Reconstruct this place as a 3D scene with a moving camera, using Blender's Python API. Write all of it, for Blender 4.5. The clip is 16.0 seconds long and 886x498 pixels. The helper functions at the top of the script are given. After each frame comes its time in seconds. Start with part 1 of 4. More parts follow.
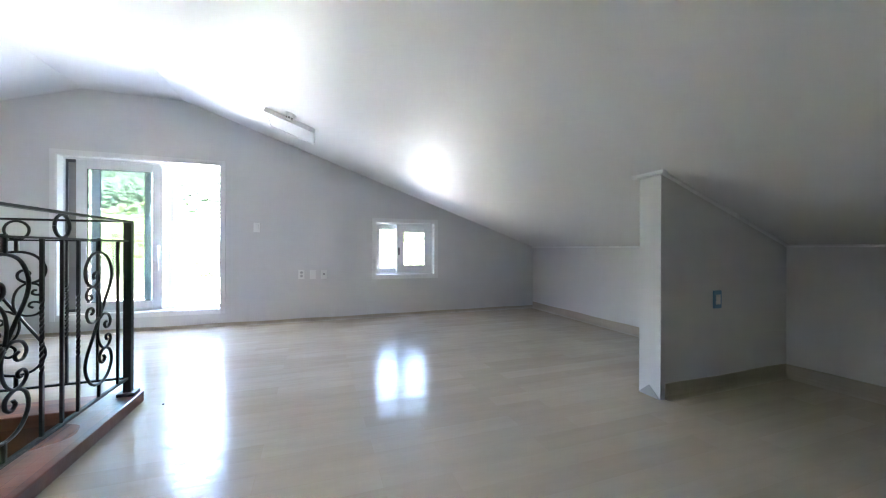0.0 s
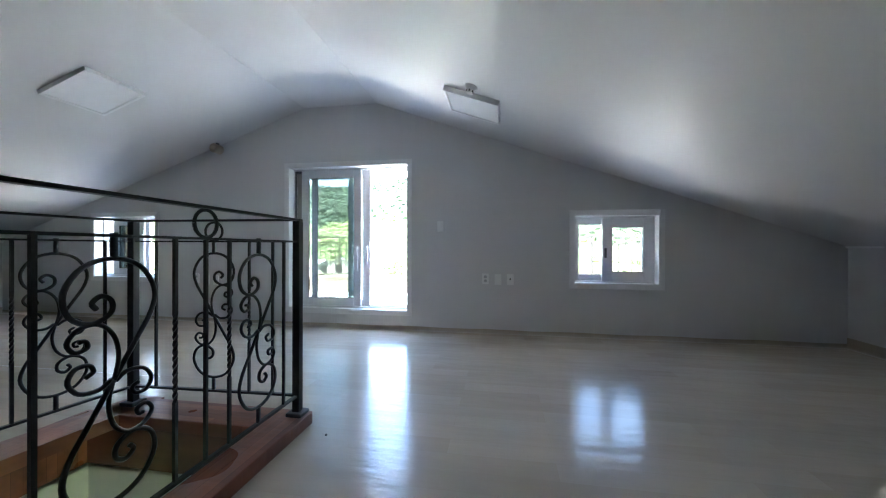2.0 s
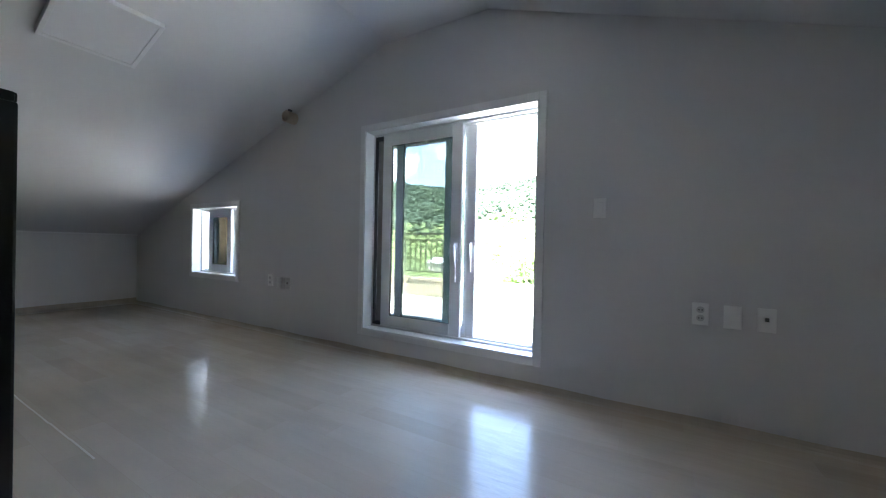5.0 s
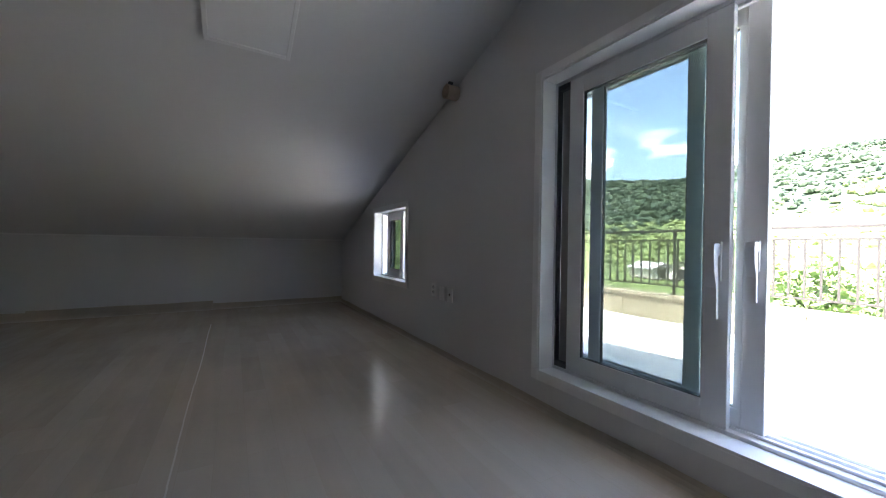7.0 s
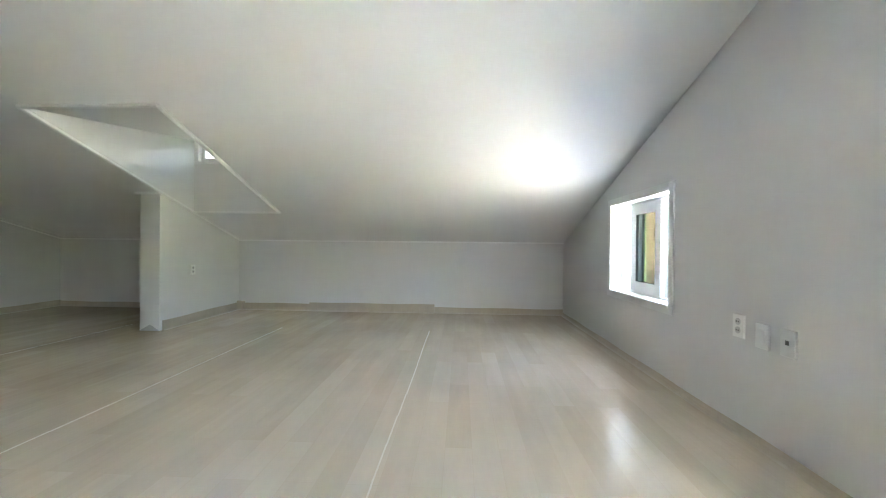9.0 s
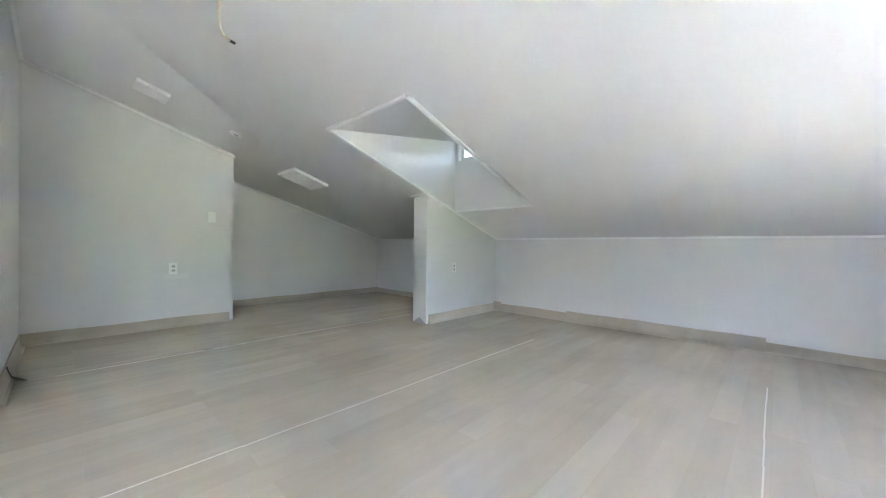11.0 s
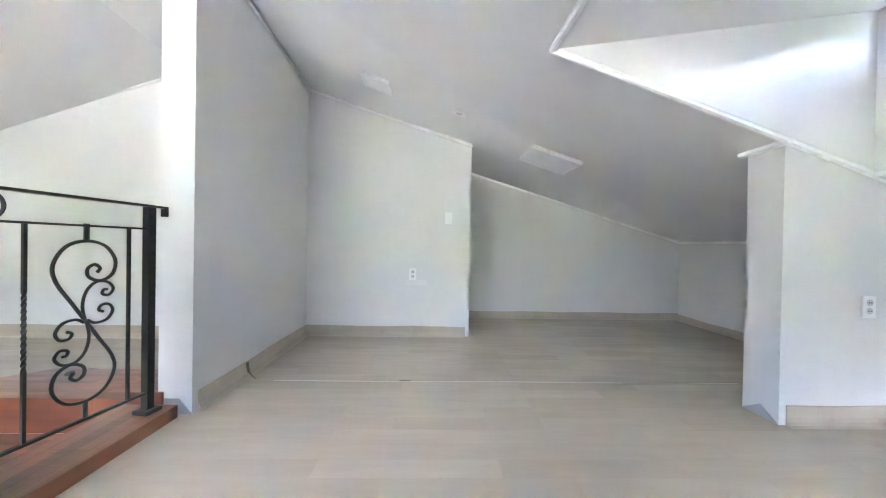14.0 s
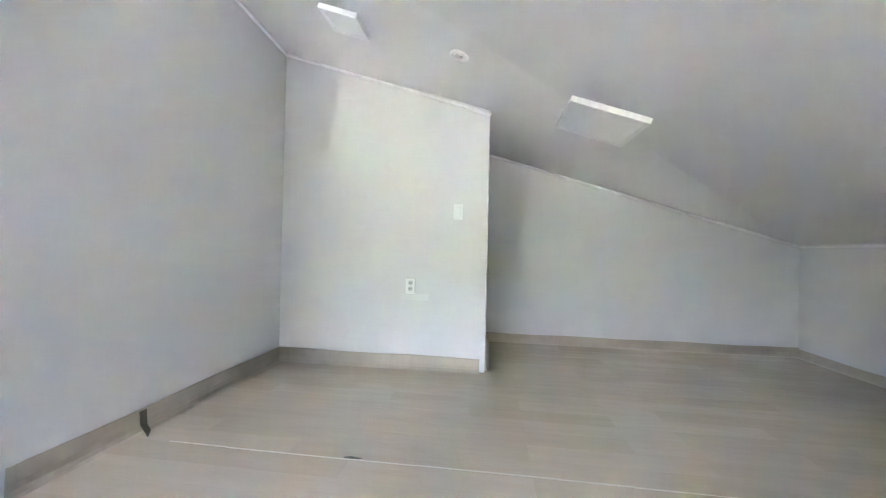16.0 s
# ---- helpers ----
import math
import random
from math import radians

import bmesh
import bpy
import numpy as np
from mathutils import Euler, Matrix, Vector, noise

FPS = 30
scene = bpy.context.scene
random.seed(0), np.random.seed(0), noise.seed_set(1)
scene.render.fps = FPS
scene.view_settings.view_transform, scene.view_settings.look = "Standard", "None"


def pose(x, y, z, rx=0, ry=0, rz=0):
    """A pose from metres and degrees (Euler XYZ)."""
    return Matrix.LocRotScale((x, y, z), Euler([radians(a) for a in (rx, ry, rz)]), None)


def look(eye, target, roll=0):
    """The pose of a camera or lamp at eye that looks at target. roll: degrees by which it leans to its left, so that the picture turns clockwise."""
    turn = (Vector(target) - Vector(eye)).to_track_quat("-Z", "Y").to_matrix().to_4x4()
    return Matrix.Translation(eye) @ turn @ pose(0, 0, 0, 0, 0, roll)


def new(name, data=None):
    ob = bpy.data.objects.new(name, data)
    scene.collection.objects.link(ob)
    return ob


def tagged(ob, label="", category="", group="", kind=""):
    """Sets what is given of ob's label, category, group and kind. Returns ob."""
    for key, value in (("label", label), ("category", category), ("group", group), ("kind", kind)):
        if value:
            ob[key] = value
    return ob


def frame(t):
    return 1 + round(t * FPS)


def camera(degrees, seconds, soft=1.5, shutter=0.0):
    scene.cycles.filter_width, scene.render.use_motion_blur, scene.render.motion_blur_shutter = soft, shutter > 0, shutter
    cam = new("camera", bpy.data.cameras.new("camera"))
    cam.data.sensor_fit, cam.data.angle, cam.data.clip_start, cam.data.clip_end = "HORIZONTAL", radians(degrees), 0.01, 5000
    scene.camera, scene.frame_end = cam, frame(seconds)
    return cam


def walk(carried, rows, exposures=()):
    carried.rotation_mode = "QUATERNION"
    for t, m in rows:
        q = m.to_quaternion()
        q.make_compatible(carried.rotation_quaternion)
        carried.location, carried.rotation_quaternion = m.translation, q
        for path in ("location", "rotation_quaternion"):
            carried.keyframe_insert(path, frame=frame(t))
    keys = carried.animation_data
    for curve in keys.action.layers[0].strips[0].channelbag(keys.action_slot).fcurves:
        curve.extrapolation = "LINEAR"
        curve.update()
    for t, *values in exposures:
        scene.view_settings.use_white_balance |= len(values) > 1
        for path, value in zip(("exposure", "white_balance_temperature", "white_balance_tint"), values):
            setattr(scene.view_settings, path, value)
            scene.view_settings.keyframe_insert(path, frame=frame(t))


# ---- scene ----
cam = camera(102.3, 16.0, soft=1.1)
PATH = [
    (0, (1.835, -5.088, 0.936), (2.512, -3.206, 0.934), 0.2),
    (0.5, (1.868, -4.871, 0.927), (2.215, -2.901, 0.928), 0.3),
    (1, (1.884, -4.628, 0.933), (1.968, -2.629, 0.935), 0.1),
    (1.5, (1.888, -4.399, 0.931), (1.699, -2.408, 0.931), 0.2),
    (2, (1.857, -4.159, 0.943), (1.532, -2.185, 0.938), 0.2),
    (2.5, (1.872, -3.88, 0.946), (1.514, -1.912, 0.946), 0.1),
    (3, (1.848, -3.604, 0.946), (1.436, -1.646, 0.947), 0.2),
    (5.5, (1.27, -2.198, 0.932), (0.068, -0.599, 0.909), 0.9),
    (6, (1.129, -1.973, 0.941), (-0.288, -0.562, 0.912), 0.5),
    (6.5, (0.927, -1.775, 0.942), (-0.672, -0.575, 0.918), 1.2),
    (7, (0.763, -1.621, 0.936), (-0.962, -0.609, 0.919), 0.8),
    (7.5, (0.541, -1.538, 0.965), (-1.297, -0.749, 0.95), 0.7),
    (8, (0.291, -1.484, 0.954), (-1.652, -1.01, 0.937), 0.7),
    (8.5, (0.07, -1.503, 0.94), (-1.92, -1.305, 0.926), 0.6),
    (9, (-0.167, -1.494, 0.931), (-2.165, -1.594, 0.923), 0.6),
    (9.5, (-0.34, -1.557, 0.932), (-2.286, -2.015, 0.922), 0.6),
    (10, (-0.553, -1.637, 0.915), (-2.38, -2.451, 0.899), 0.7),
    (12.5, (-1.681, -2.267, 0.892), (-2.422, -4.125, 0.886), 0.6),
    (13, (-1.847, -2.495, 0.898), (-2.329, -4.436, 0.888), 0.7),
    (13.5, (-1.979, -2.73, 0.89), (-2.26, -4.71, 0.875), 0.8),
    (14, (-2.093, -2.962, 0.914), (-2.147, -4.961, 0.898), 1.0),
    (14.5, (-2.141, -3.239, 0.918), (-2.036, -5.236, 0.904), 0.9),
    (15, (-2.273, -3.475, 0.896), (-2.113, -5.469, 0.89), 1.0),
    (15.5, (-2.395, -3.703, 0.888), (-2.209, -5.694, 0.902), 1.0),
    (16, (-2.49, -3.93, 0.896), (-2.238, -5.914, 0.909), 1.3),
]
walk(cam, [(t, look(eye, target, roll)) for t, eye, target, roll in PATH], exposures=[(0, 6.48, 6200, 11), (1.0, 5.4, 6000, 9), (2.5, 5.15, 6000, 8), (5.5, 4.2, 6300, 10), (6.2, 3.65, 6450, 11), (7.0, 4.0, 6600, 13), (8.0, 5.95, 7150, 7), (9.0, 6.55, 7000, 5), (10.0, 6.72, 6600, 7), (12.5, 7.32, 6100, 17), (16, 7.8, 6200, 19)])

# ---- light ----
SUN_EL, SUN_AZ = 67.0, 172.0
world = bpy.data.worlds.new("sky")
scene.world = world
world.use_nodes = True
wt = world.node_tree
bg = wt.nodes["Background"]
sky = wt.nodes.new("ShaderNodeTexSky")
sky.sky_type = "NISHITA"
sky.sun_disc = False
sky.dust_density = 2.5
sky.sun_elevation, sky.sun_rotation = radians(SUN_EL), radians(SUN_AZ)
# scattered white clouds low in the sky all round
tcw, cn, sep = wt.nodes.new("ShaderNodeTexCoord"), wt.nodes.new("ShaderNodeTexNoise"), wt.nodes.new("ShaderNodeSeparateXYZ")
cmap, cmask, clow, cmul, cmix = wt.nodes.new("ShaderNodeMapping"), wt.nodes.new("ShaderNodeMapRange"), wt.nodes.new("ShaderNodeMapRange"), wt.nodes.new("ShaderNodeMath"), wt.nodes.new("ShaderNodeMix")
cmap.inputs["Scale"].default_value = (1.0, 1.0, 2.6)
cn.inputs["Scale"].default_value, cn.inputs["Detail"].default_value, cn.inputs["Roughness"].default_value = 4.0, 8, 0.6
cmask.inputs["From Min"].default_value, cmask.inputs["From Max"].default_value = 0.47, 0.58
clow.inputs["From Min"].default_value, clow.inputs["From Max"].default_value = 0.31, 0.225
cmul.operation = "MULTIPLY"
cmix.data_type = "RGBA"
cmix.inputs["B"].default_value = (9.0, 9.3, 9.8, 1)
wt.links.new(tcw.outputs["Generated"], cmap.inputs["Vector"])
wt.links.new(cmap.outputs[0], cn.inputs["Vector"])
wt.links.new(tcw.outputs["Generated"], sep.inputs[0])
wt.links.new(cn.outputs["Fac"], cmask.inputs["Value"])
wt.links.new(sep.outputs["Z"], clow.inputs["Value"])
wt.links.new(cmask.outputs[0], cmul.inputs[0])
wt.links.new(clow.outputs[0], cmul.inputs[1])
wt.links.new(cmul.outputs[0], cmix.inputs["Factor"])
wt.links.new(sky.outputs[0], cmix.inputs["A"])
wt.links.new(cmix.outputs["Result"], bg.inputs[0])
bg.inputs[1].default_value = 0.15
sun = new("sun", bpy.data.lights.new("sun", "SUN"))
sun.data.energy, sun.data.angle, sun.data.color = 5.0, radians(0.5), (1.0, 0.95, 0.88)
_az, _el = radians(SUN_AZ), radians(SUN_EL)
sun.matrix_world = look((math.sin(_az) * math.cos(_el) * 50, math.cos(_az) * math.cos(_el) * 50, math.sin(_el) * 50), (0, 0, 0))

# ---- materials ----


def mat(name, col, rough=0.6, metal=0.0, var=0.08, scale=3.0, fine=60.0, bump=0.1, dist=0.002, spec=0.5, coat=0.0):
    """Paint-like surface with variation at two scales and fine relief."""
    m = bpy.data.materials.new(name)
    m.use_nodes = True
    nt = m.node_tree
    b = nt.nodes["Principled BSDF"]
    tc = nt.nodes.new("ShaderNodeTexCoord")
    n1, n2 = nt.nodes.new("ShaderNodeTexNoise"), nt.nodes.new("ShaderNodeTexNoise")
    n1.inputs["Scale"].default_value, n2.inputs["Scale"].default_value = scale, fine
    n1.inputs["Detail"].default_value = 4
    for n in (n1, n2):
        nt.links.new(tc.outputs["Object"], n.inputs["Vector"])
    add = nt.nodes.new("ShaderNodeMath")
    add.operation = "MULTIPLY_ADD"
    nt.links.new(n2.outputs["Fac"], add.inputs[0])
    add.inputs[1].default_value = 0.4
    nt.links.new(n1.outputs["Fac"], add.inputs[2])
    ramp = nt.nodes.new("ShaderNodeMapRange")
    ramp.inputs["From Min"].default_value, ramp.inputs["From Max"].default_value = 0.4, 1.0
    ramp.inputs["To Min"].default_value, ramp.inputs["To Max"].default_value = 1 - var, 1 + var
    nt.links.new(add.outputs[0], ramp.inputs["Value"])
    mul = nt.nodes.new("ShaderNodeVectorMath")
    mul.operation = "SCALE"
    mul.inputs[0].default_value = col
    nt.links.new(ramp.outputs[0], mul.inputs["Scale"])
    nt.links.new(mul.outputs[0], b.inputs["Base Color"])
    b.inputs["Roughness"].default_value, b.inputs["Metallic"].default_value = rough, metal
    b.inputs["Specular IOR Level"].default_value = spec
    b.inputs["Coat Weight"].default_value = coat
    if bump:
        bp = nt.nodes.new("ShaderNodeBump")
        bp.inputs["Strength"].default_value, bp.inputs["Distance"].default_value = bump, dist
        nt.links.new(n2.outputs["Fac"], bp.inputs["Height"])
        nt.links.new(bp.outputs[0], b.inputs["Normal"])
    return m


def planks(name, c1, c2, length, width, rough, joint, coat=0.0, grain=0.12, turn=0.0):
    """Printed or real wood strips that run along x, or turned by some degrees about z."""
    m = bpy.data.materials.new(name)
    m.use_nodes = True
    nt = m.node_tree
    b = nt.nodes["Principled BSDF"]
    tc = nt.nodes.new("ShaderNodeTexCoord")
    rot = nt.nodes.new("ShaderNodeMapping")
    rot.inputs["Rotation"].default_value = (0, 0, radians(turn))
    nt.links.new(tc.outputs["Object"], rot.inputs["Vector"])
    br = nt.nodes.new("ShaderNodeTexBrick")
    br.offset, br.offset_frequency, br.squash = 0.37, 2, 1.0
    br.inputs["Color1"].default_value, br.inputs["Color2"].default_value = (*c1, 1), (*c2, 1)
    br.inputs["Mortar"].default_value = (*joint, 1)
    br.inputs["Scale"].default_value = 1.0
    br.inputs["Brick Width"].default_value, br.inputs["Row Height"].default_value = length, width
    br.inputs["Mortar Size"].default_value, br.inputs["Mortar Smooth"].default_value = 0.0012, 0.6
    nt.links.new(rot.outputs[0], br.inputs["Vector"])
    mp = nt.nodes.new("ShaderNodeMapping")
    mp.inputs["Scale"].default_value = (1.3, 9, 9)
    nt.links.new(rot.outputs[0], mp.inputs["Vector"])
    gr = nt.nodes.new("ShaderNodeTexNoise")
    gr.inputs["Scale"].default_value, gr.inputs["Detail"].default_value = 1.5, 6
    nt.links.new(mp.outputs[0], gr.inputs["Vector"])
    st = nt.nodes.new("ShaderNodeTexNoise")
    st.inputs["Scale"].default_value, st.inputs["Detail"].default_value = 1.1, 3
    nt.links.new(tc.outputs["Object"], st.inputs["Vector"])
    mr = nt.nodes.new("ShaderNodeMapRange")
    mr.inputs["To Min"].default_value, mr.inputs["To Max"].default_value = 1 - grain, 1 + grain
    mr.inputs["From Min"].default_value, mr.inputs["From Max"].default_value = 0.3, 0.7
    nt.links.new(gr.outputs["Fac"], mr.inputs["Value"])
    mul = nt.nodes.new("ShaderNodeVectorMath")
    mul.operation = "SCALE"
    nt.links.new(br.outputs["Color"], mul.inputs[0])
    nt.links.new(mr.outputs[0], mul.inputs["Scale"])
    sr = nt.nodes.new("ShaderNodeMapRange")
    sr.inputs["From Min"].default_value, sr.inputs["From Max"].default_value = 0.3, 0.7
    sr.inputs["To Min"].default_value, sr.inputs["To Max"].default_value = 0.92, 1.06
    nt.links.new(st.outputs["Fac"], sr.inputs["Value"])
    wear = nt.nodes.new("ShaderNodeVectorMath")
    wear.operation = "SCALE"
    nt.links.new(mul.outputs[0], wear.inputs[0])
    nt.links.new(sr.outputs[0], wear.inputs["Scale"])
    nt.links.new(wear.outputs[0], b.inputs["Base Color"])
    rr = nt.nodes.new("ShaderNodeMapRange")
    rr.inputs["From Min"].default_value, rr.inputs["From Max"].default_value = 0.3, 0.7
    rr.inputs["To Min"].default_value, rr.inputs["To Max"].default_value = rough * 0.85, rough * 1.2
    nt.links.new(st.outputs["Fac"], rr.inputs["Value"])
    nt.links.new(rr.outputs[0], b.inputs["Roughness"])
    wv = nt.nodes.new("ShaderNodeTexNoise")
    wv.inputs["Scale"].default_value, wv.inputs["Detail"].default_value = 7.0, 3
    m2 = nt.nodes.new("ShaderNodeMapping")
    m2.inputs["Scale"].default_value = (0.5, 1.8, 1.0)
    nt.links.new(tc.outputs["Object"], m2.inputs["Vector"])
    nt.links.new(m2.outputs[0], wv.inputs["Vector"])
    b1 = nt.nodes.new("ShaderNodeBump")
    b1.inputs["Strength"].default_value, b1.inputs["Distance"].default_value = 0.7, 0.005
    nt.links.new(wv.outputs["Fac"], b1.inputs["Height"])
    b2 = nt.nodes.new("ShaderNodeBump")
    b2.inputs["Strength"].default_value, b2.inputs["Distance"].default_value = 0.08, 0.001
    nt.links.new(gr.outputs["Fac"], b2.inputs["Height"])
    nt.links.new(b1.outputs[0], b2.inputs["Normal"])
    nt.links.new(b2.outputs[0], b.inputs["Normal"])
    b.inputs["Coat Weight"].default_value = coat
    b.inputs["Coat Roughness"].default_value = 0.2
    return m


def glass_mat(name, tint, gloss=0.06):
    m = bpy.data.materials.new(name)
    m.use_nodes = True
    nt = m.node_tree
    nt.nodes.remove(nt.nodes["Principled BSDF"])
    tr, gl, mix = nt.nodes.new("ShaderNodeBsdfTransparent"), nt.nodes.new("ShaderNodeBsdfGlossy"), nt.nodes.new("ShaderNodeMixShader")
    tr.inputs[0].default_value = (*tint, 1)
    gl.inputs["Roughness"].default_value = 0.02
    mix.inputs[0].default_value = gloss
    nt.links.new(tr.outputs[0], mix.inputs[1])
    nt.links.new(gl.outputs[0], mix.inputs[2])
    nt.links.new(mix.outputs[0], nt.nodes["Material Output"].inputs[0])
    return m


WALL = mat("white wallpaper", (0.73, 0.722, 0.72), 0.55, var=0.025, scale=0.8, fine=220, bump=0.12, dist=0.001)
CEIL = mat("white ceiling paper", (0.755, 0.75, 0.748), 0.5, var=0.02, scale=0.7, fine=180, bump=0.1, dist=0.001, spec=0.3)
TRIM = mat("white trim", (0.84, 0.84, 0.84), 0.35, var=0.02, bump=0.03)
PVC = mat("white plastic profile", (0.80, 0.80, 0.81), 0.3, var=0.02, bump=0.02)
GASKET = mat("black rubber gasket", (0.06, 0.06, 0.065), 0.6)
ALU = mat("grey screen frame", (0.72, 0.77, 0.76), 0.4, var=0.04)
PLATE = mat("white socket plastic", (0.87, 0.87, 0.86), 0.3, var=0.02, bump=0.0)
PATCH = mat("paler wallpaper", (0.765, 0.757, 0.75), 0.55, var=0.02)
SLOT = mat("grey-brown slot shade", (0.30, 0.275, 0.26), 0.6)
PALE = mat("pale sheet roof", (0.62, 0.63, 0.64), 0.5)
HOLE = mat("dark grey socket", (0.12, 0.12, 0.12), 0.5)
FACE = mat("grey socket face", (0.6, 0.6, 0.6), 0.5)
BLUE = mat("blue protective film", (0.20, 0.36, 0.56), 0.35)
IRON = mat("black wrought iron", (0.012, 0.011, 0.011), 0.38, metal=0.0, var=0.3, scale=20, fine=150, bump=0.3)
VINYL = planks("pale oak vinyl", (0.555, 0.468, 0.366), (0.605, 0.52, 0.418), 0.80, 0.13, 0.18, (0.55, 0.46, 0.36), 0.0, 0.035)
SKIRT = mat("turned-up vinyl", (0.46, 0.40, 0.32), 0.4, var=0.12, scale=2.5, fine=14, bump=0.1)
SEAM = mat("pale welding bead", (0.635, 0.575, 0.49), 0.35)
CUT = mat("grey vinyl backing", (0.42, 0.42, 0.43), 0.6)
FLAP = mat("torn dark vinyl backing", (0.13, 0.11, 0.09), 0.7)
WOOD = planks("red-brown varnished wood", (0.19, 0.062, 0.035), (0.31, 0.115, 0.06), 0.55, 0.045, 0.3, (0.12, 0.04, 0.022), 0.3, 0.22)
WOOD_Y = planks("red-brown varnished wood, turned", (0.19, 0.062, 0.035), (0.31, 0.115, 0.06), 0.9, 0.06, 0.3, (0.12, 0.04, 0.022), 0.3, 0.22, 90)
LAMP = mat("frosted lamp panel", (0.84, 0.84, 0.85), 0.3, var=0.01, bump=0.0)
BEIGE = mat("beige plastic pipe", (0.60, 0.49, 0.39), 0.45, var=0.1)
WIRE = mat("cream wire", (0.66, 0.58, 0.40), 0.5)
CONCRETE = mat("pale terrace concrete", (0.76, 0.75, 0.72), 0.8, var=0.1, scale=1.2, fine=25, bump=0.3)
PARAPET = mat("parapet coping stone", (0.27, 0.23, 0.17), 0.8, var=0.2, scale=2.5, fine=30, bump=0.4)
STEEL = mat("brown-black outdoor steel", (0.025, 0.022, 0.02), 0.5, var=0.15)
ROOF = mat("grey roof sheet", (0.16, 0.16, 0.17), 0.6, var=0.15)
OUTW = mat("beige outer render", (0.5, 0.46, 0.4), 0.8, var=0.1)
BRICK = mat("red-brown brick", (0.20, 0.105, 0.075), 0.8, var=0.25, scale=9, fine=60, bump=0.5)
MORTAR = mat("grey mortar", (0.4, 0.38, 0.35), 0.9)
GLASS = glass_mat("clear tinted glass", (0.73, 0.765, 0.755))
GLASS_S = glass_mat("clear window glass", (0.72, 0.72, 0.72))
GLASS_W = glass_mat("screened window glass", (0.46, 0.50, 0.48))
# Dark tint holds back daylight that would make the dormer shaft too bright.
GLASS_D = glass_mat("dark-tinted dormer glass", (0.31, 0.32, 0.33))


def leaves(name, c1, c2):
    m = mat(name, c1, 0.7, var=0.35, scale=0.35, fine=3.0, bump=0.6, dist=0.15)
    nt = m.node_tree
    b = nt.nodes["Principled BSDF"]
    ge = nt.nodes.new("ShaderNodeNewGeometry")
    mx = nt.nodes.new("ShaderNodeMix")
    mx.data_type = "RGBA"
    mx.inputs["A"].default_value, mx.inputs["B"].default_value = (*c1, 1), (*c2, 1)
    nt.links.new(ge.outputs["Random Per Island"], mx.inputs["Factor"])
    sc = [n for n in nt.nodes if n.type == "VECT_MATH"][0]
    nt.links.new(mx.outputs["Result"], sc.inputs[0])
    return m


# Blue of distance is put into the forest green, sunshine into the bush green.
WOODS = leaves("haze-toned hill forest leaves", (0.018, 0.036, 0.020), (0.036, 0.056, 0.024))
BUSH = leaves("sun-brightened slope bushes", (0.085, 0.12, 0.038), (0.14, 0.165, 0.055))
NEARL = leaves("tree leaves", (0.055, 0.10, 0.03), (0.12, 0.17, 0.05))
BARK = mat("tree bark", (0.10, 0.075, 0.05), 0.9, var=0.3, scale=8)
GRASS = mat("field grass", (0.10, 0.14, 0.045), 0.9, var=0.35, scale=0.05, fine=0.8, bump=0.3)

# ---- mesh helpers ----


def box(bm, x0, x1, y0, y1, z0, z1, bev=0.0):
    v = [bm.verts.new(p) for p in ((x0, y0, z0), (x1, y0, z0), (x1, y1, z0), (x0, y1, z0), (x0, y0, z1), (x1, y0, z1), (x1, y1, z1), (x0, y1, z1))]
    fs = [bm.faces.new([v[i] for i in q]) for q in ((3, 2, 1, 0), (4, 5, 6, 7), (0, 1, 5, 4), (1, 2, 6, 5), (2, 3, 7, 6), (3, 0, 4, 7))]
    if bev:
        es = list({e for f in fs for e in f.edges})
        bmesh.ops.bevel(bm, geom=es, offset=bev, segments=2, affect="EDGES", profile=0.6)
    return bm


def prism(bm, poly, axis, a, b):
    """A polygon of two coordinates, drawn out along axis from a to b."""
    put = {"x": lambda p, w: (w, p[0], p[1]), "y": lambda p, w: (p[0], w, p[1]), "z": lambda p, w: (p[0], p[1], w)}[axis]
    lo, hi = [bm.verts.new(put(p, a)) for p in poly], [bm.verts.new(put(p, b)) for p in poly]
    n = len(poly)
    bm.faces.new(lo)
    bm.faces.new(hi[::-1])
    for i in range(n):
        bm.faces.new((lo[i], hi[i], hi[(i + 1) % n], lo[(i + 1) % n]))
    bmesh.ops.recalc_face_normals(bm, faces=bm.faces[:])
    return bm


def tube(bm, pts, r, n=7, flat=1.0):
    pts = [Vector(p) for p in pts]
    rings = []
    up = None
    for i, p in enumerate(pts):
        d = (pts[min(i + 1, len(pts) - 1)] - pts[max(i - 1, 0)]).normalized()
        if up is None:
            up = d.orthogonal().normalized()
        up = (up - d * up.dot(d)).normalized()
        s = d.cross(up)
        rings.append([bm.verts.new(p + (up * math.cos(k * math.tau / n) + s * math.sin(k * math.tau / n)) * r) for k in range(n)])
    for a, b in zip(rings, rings[1:]):
        for k in range(n):
            bm.faces.new((a[k], a[(k + 1) % n], b[(k + 1) % n], b[k]))
    bm.faces.new(rings[0][::-1])
    bm.faces.new(rings[-1])
    return bm


def smooth_line(pts, per=5):
    """Catmull-Rom through pts."""
    pts = [Vector(p) for p in pts]
    q = [pts[0] * 2 - pts[1]] + pts + [pts[-1] * 2 - pts[-2]]
    out = []
    for i in range(1, len(q) - 2):
        for k in range(per):
            t = k / per
            a, b, c, d = q[i - 1], q[i], q[i + 1], q[i + 2]
            out.append(0.5 * ((2 * b) + (c - a) * t + (2 * a - 5 * b + 4 * c - d) * t * t + (3 * b - a - 3 * c + d) * t ** 3))
    out.append(pts[-1])
    return out


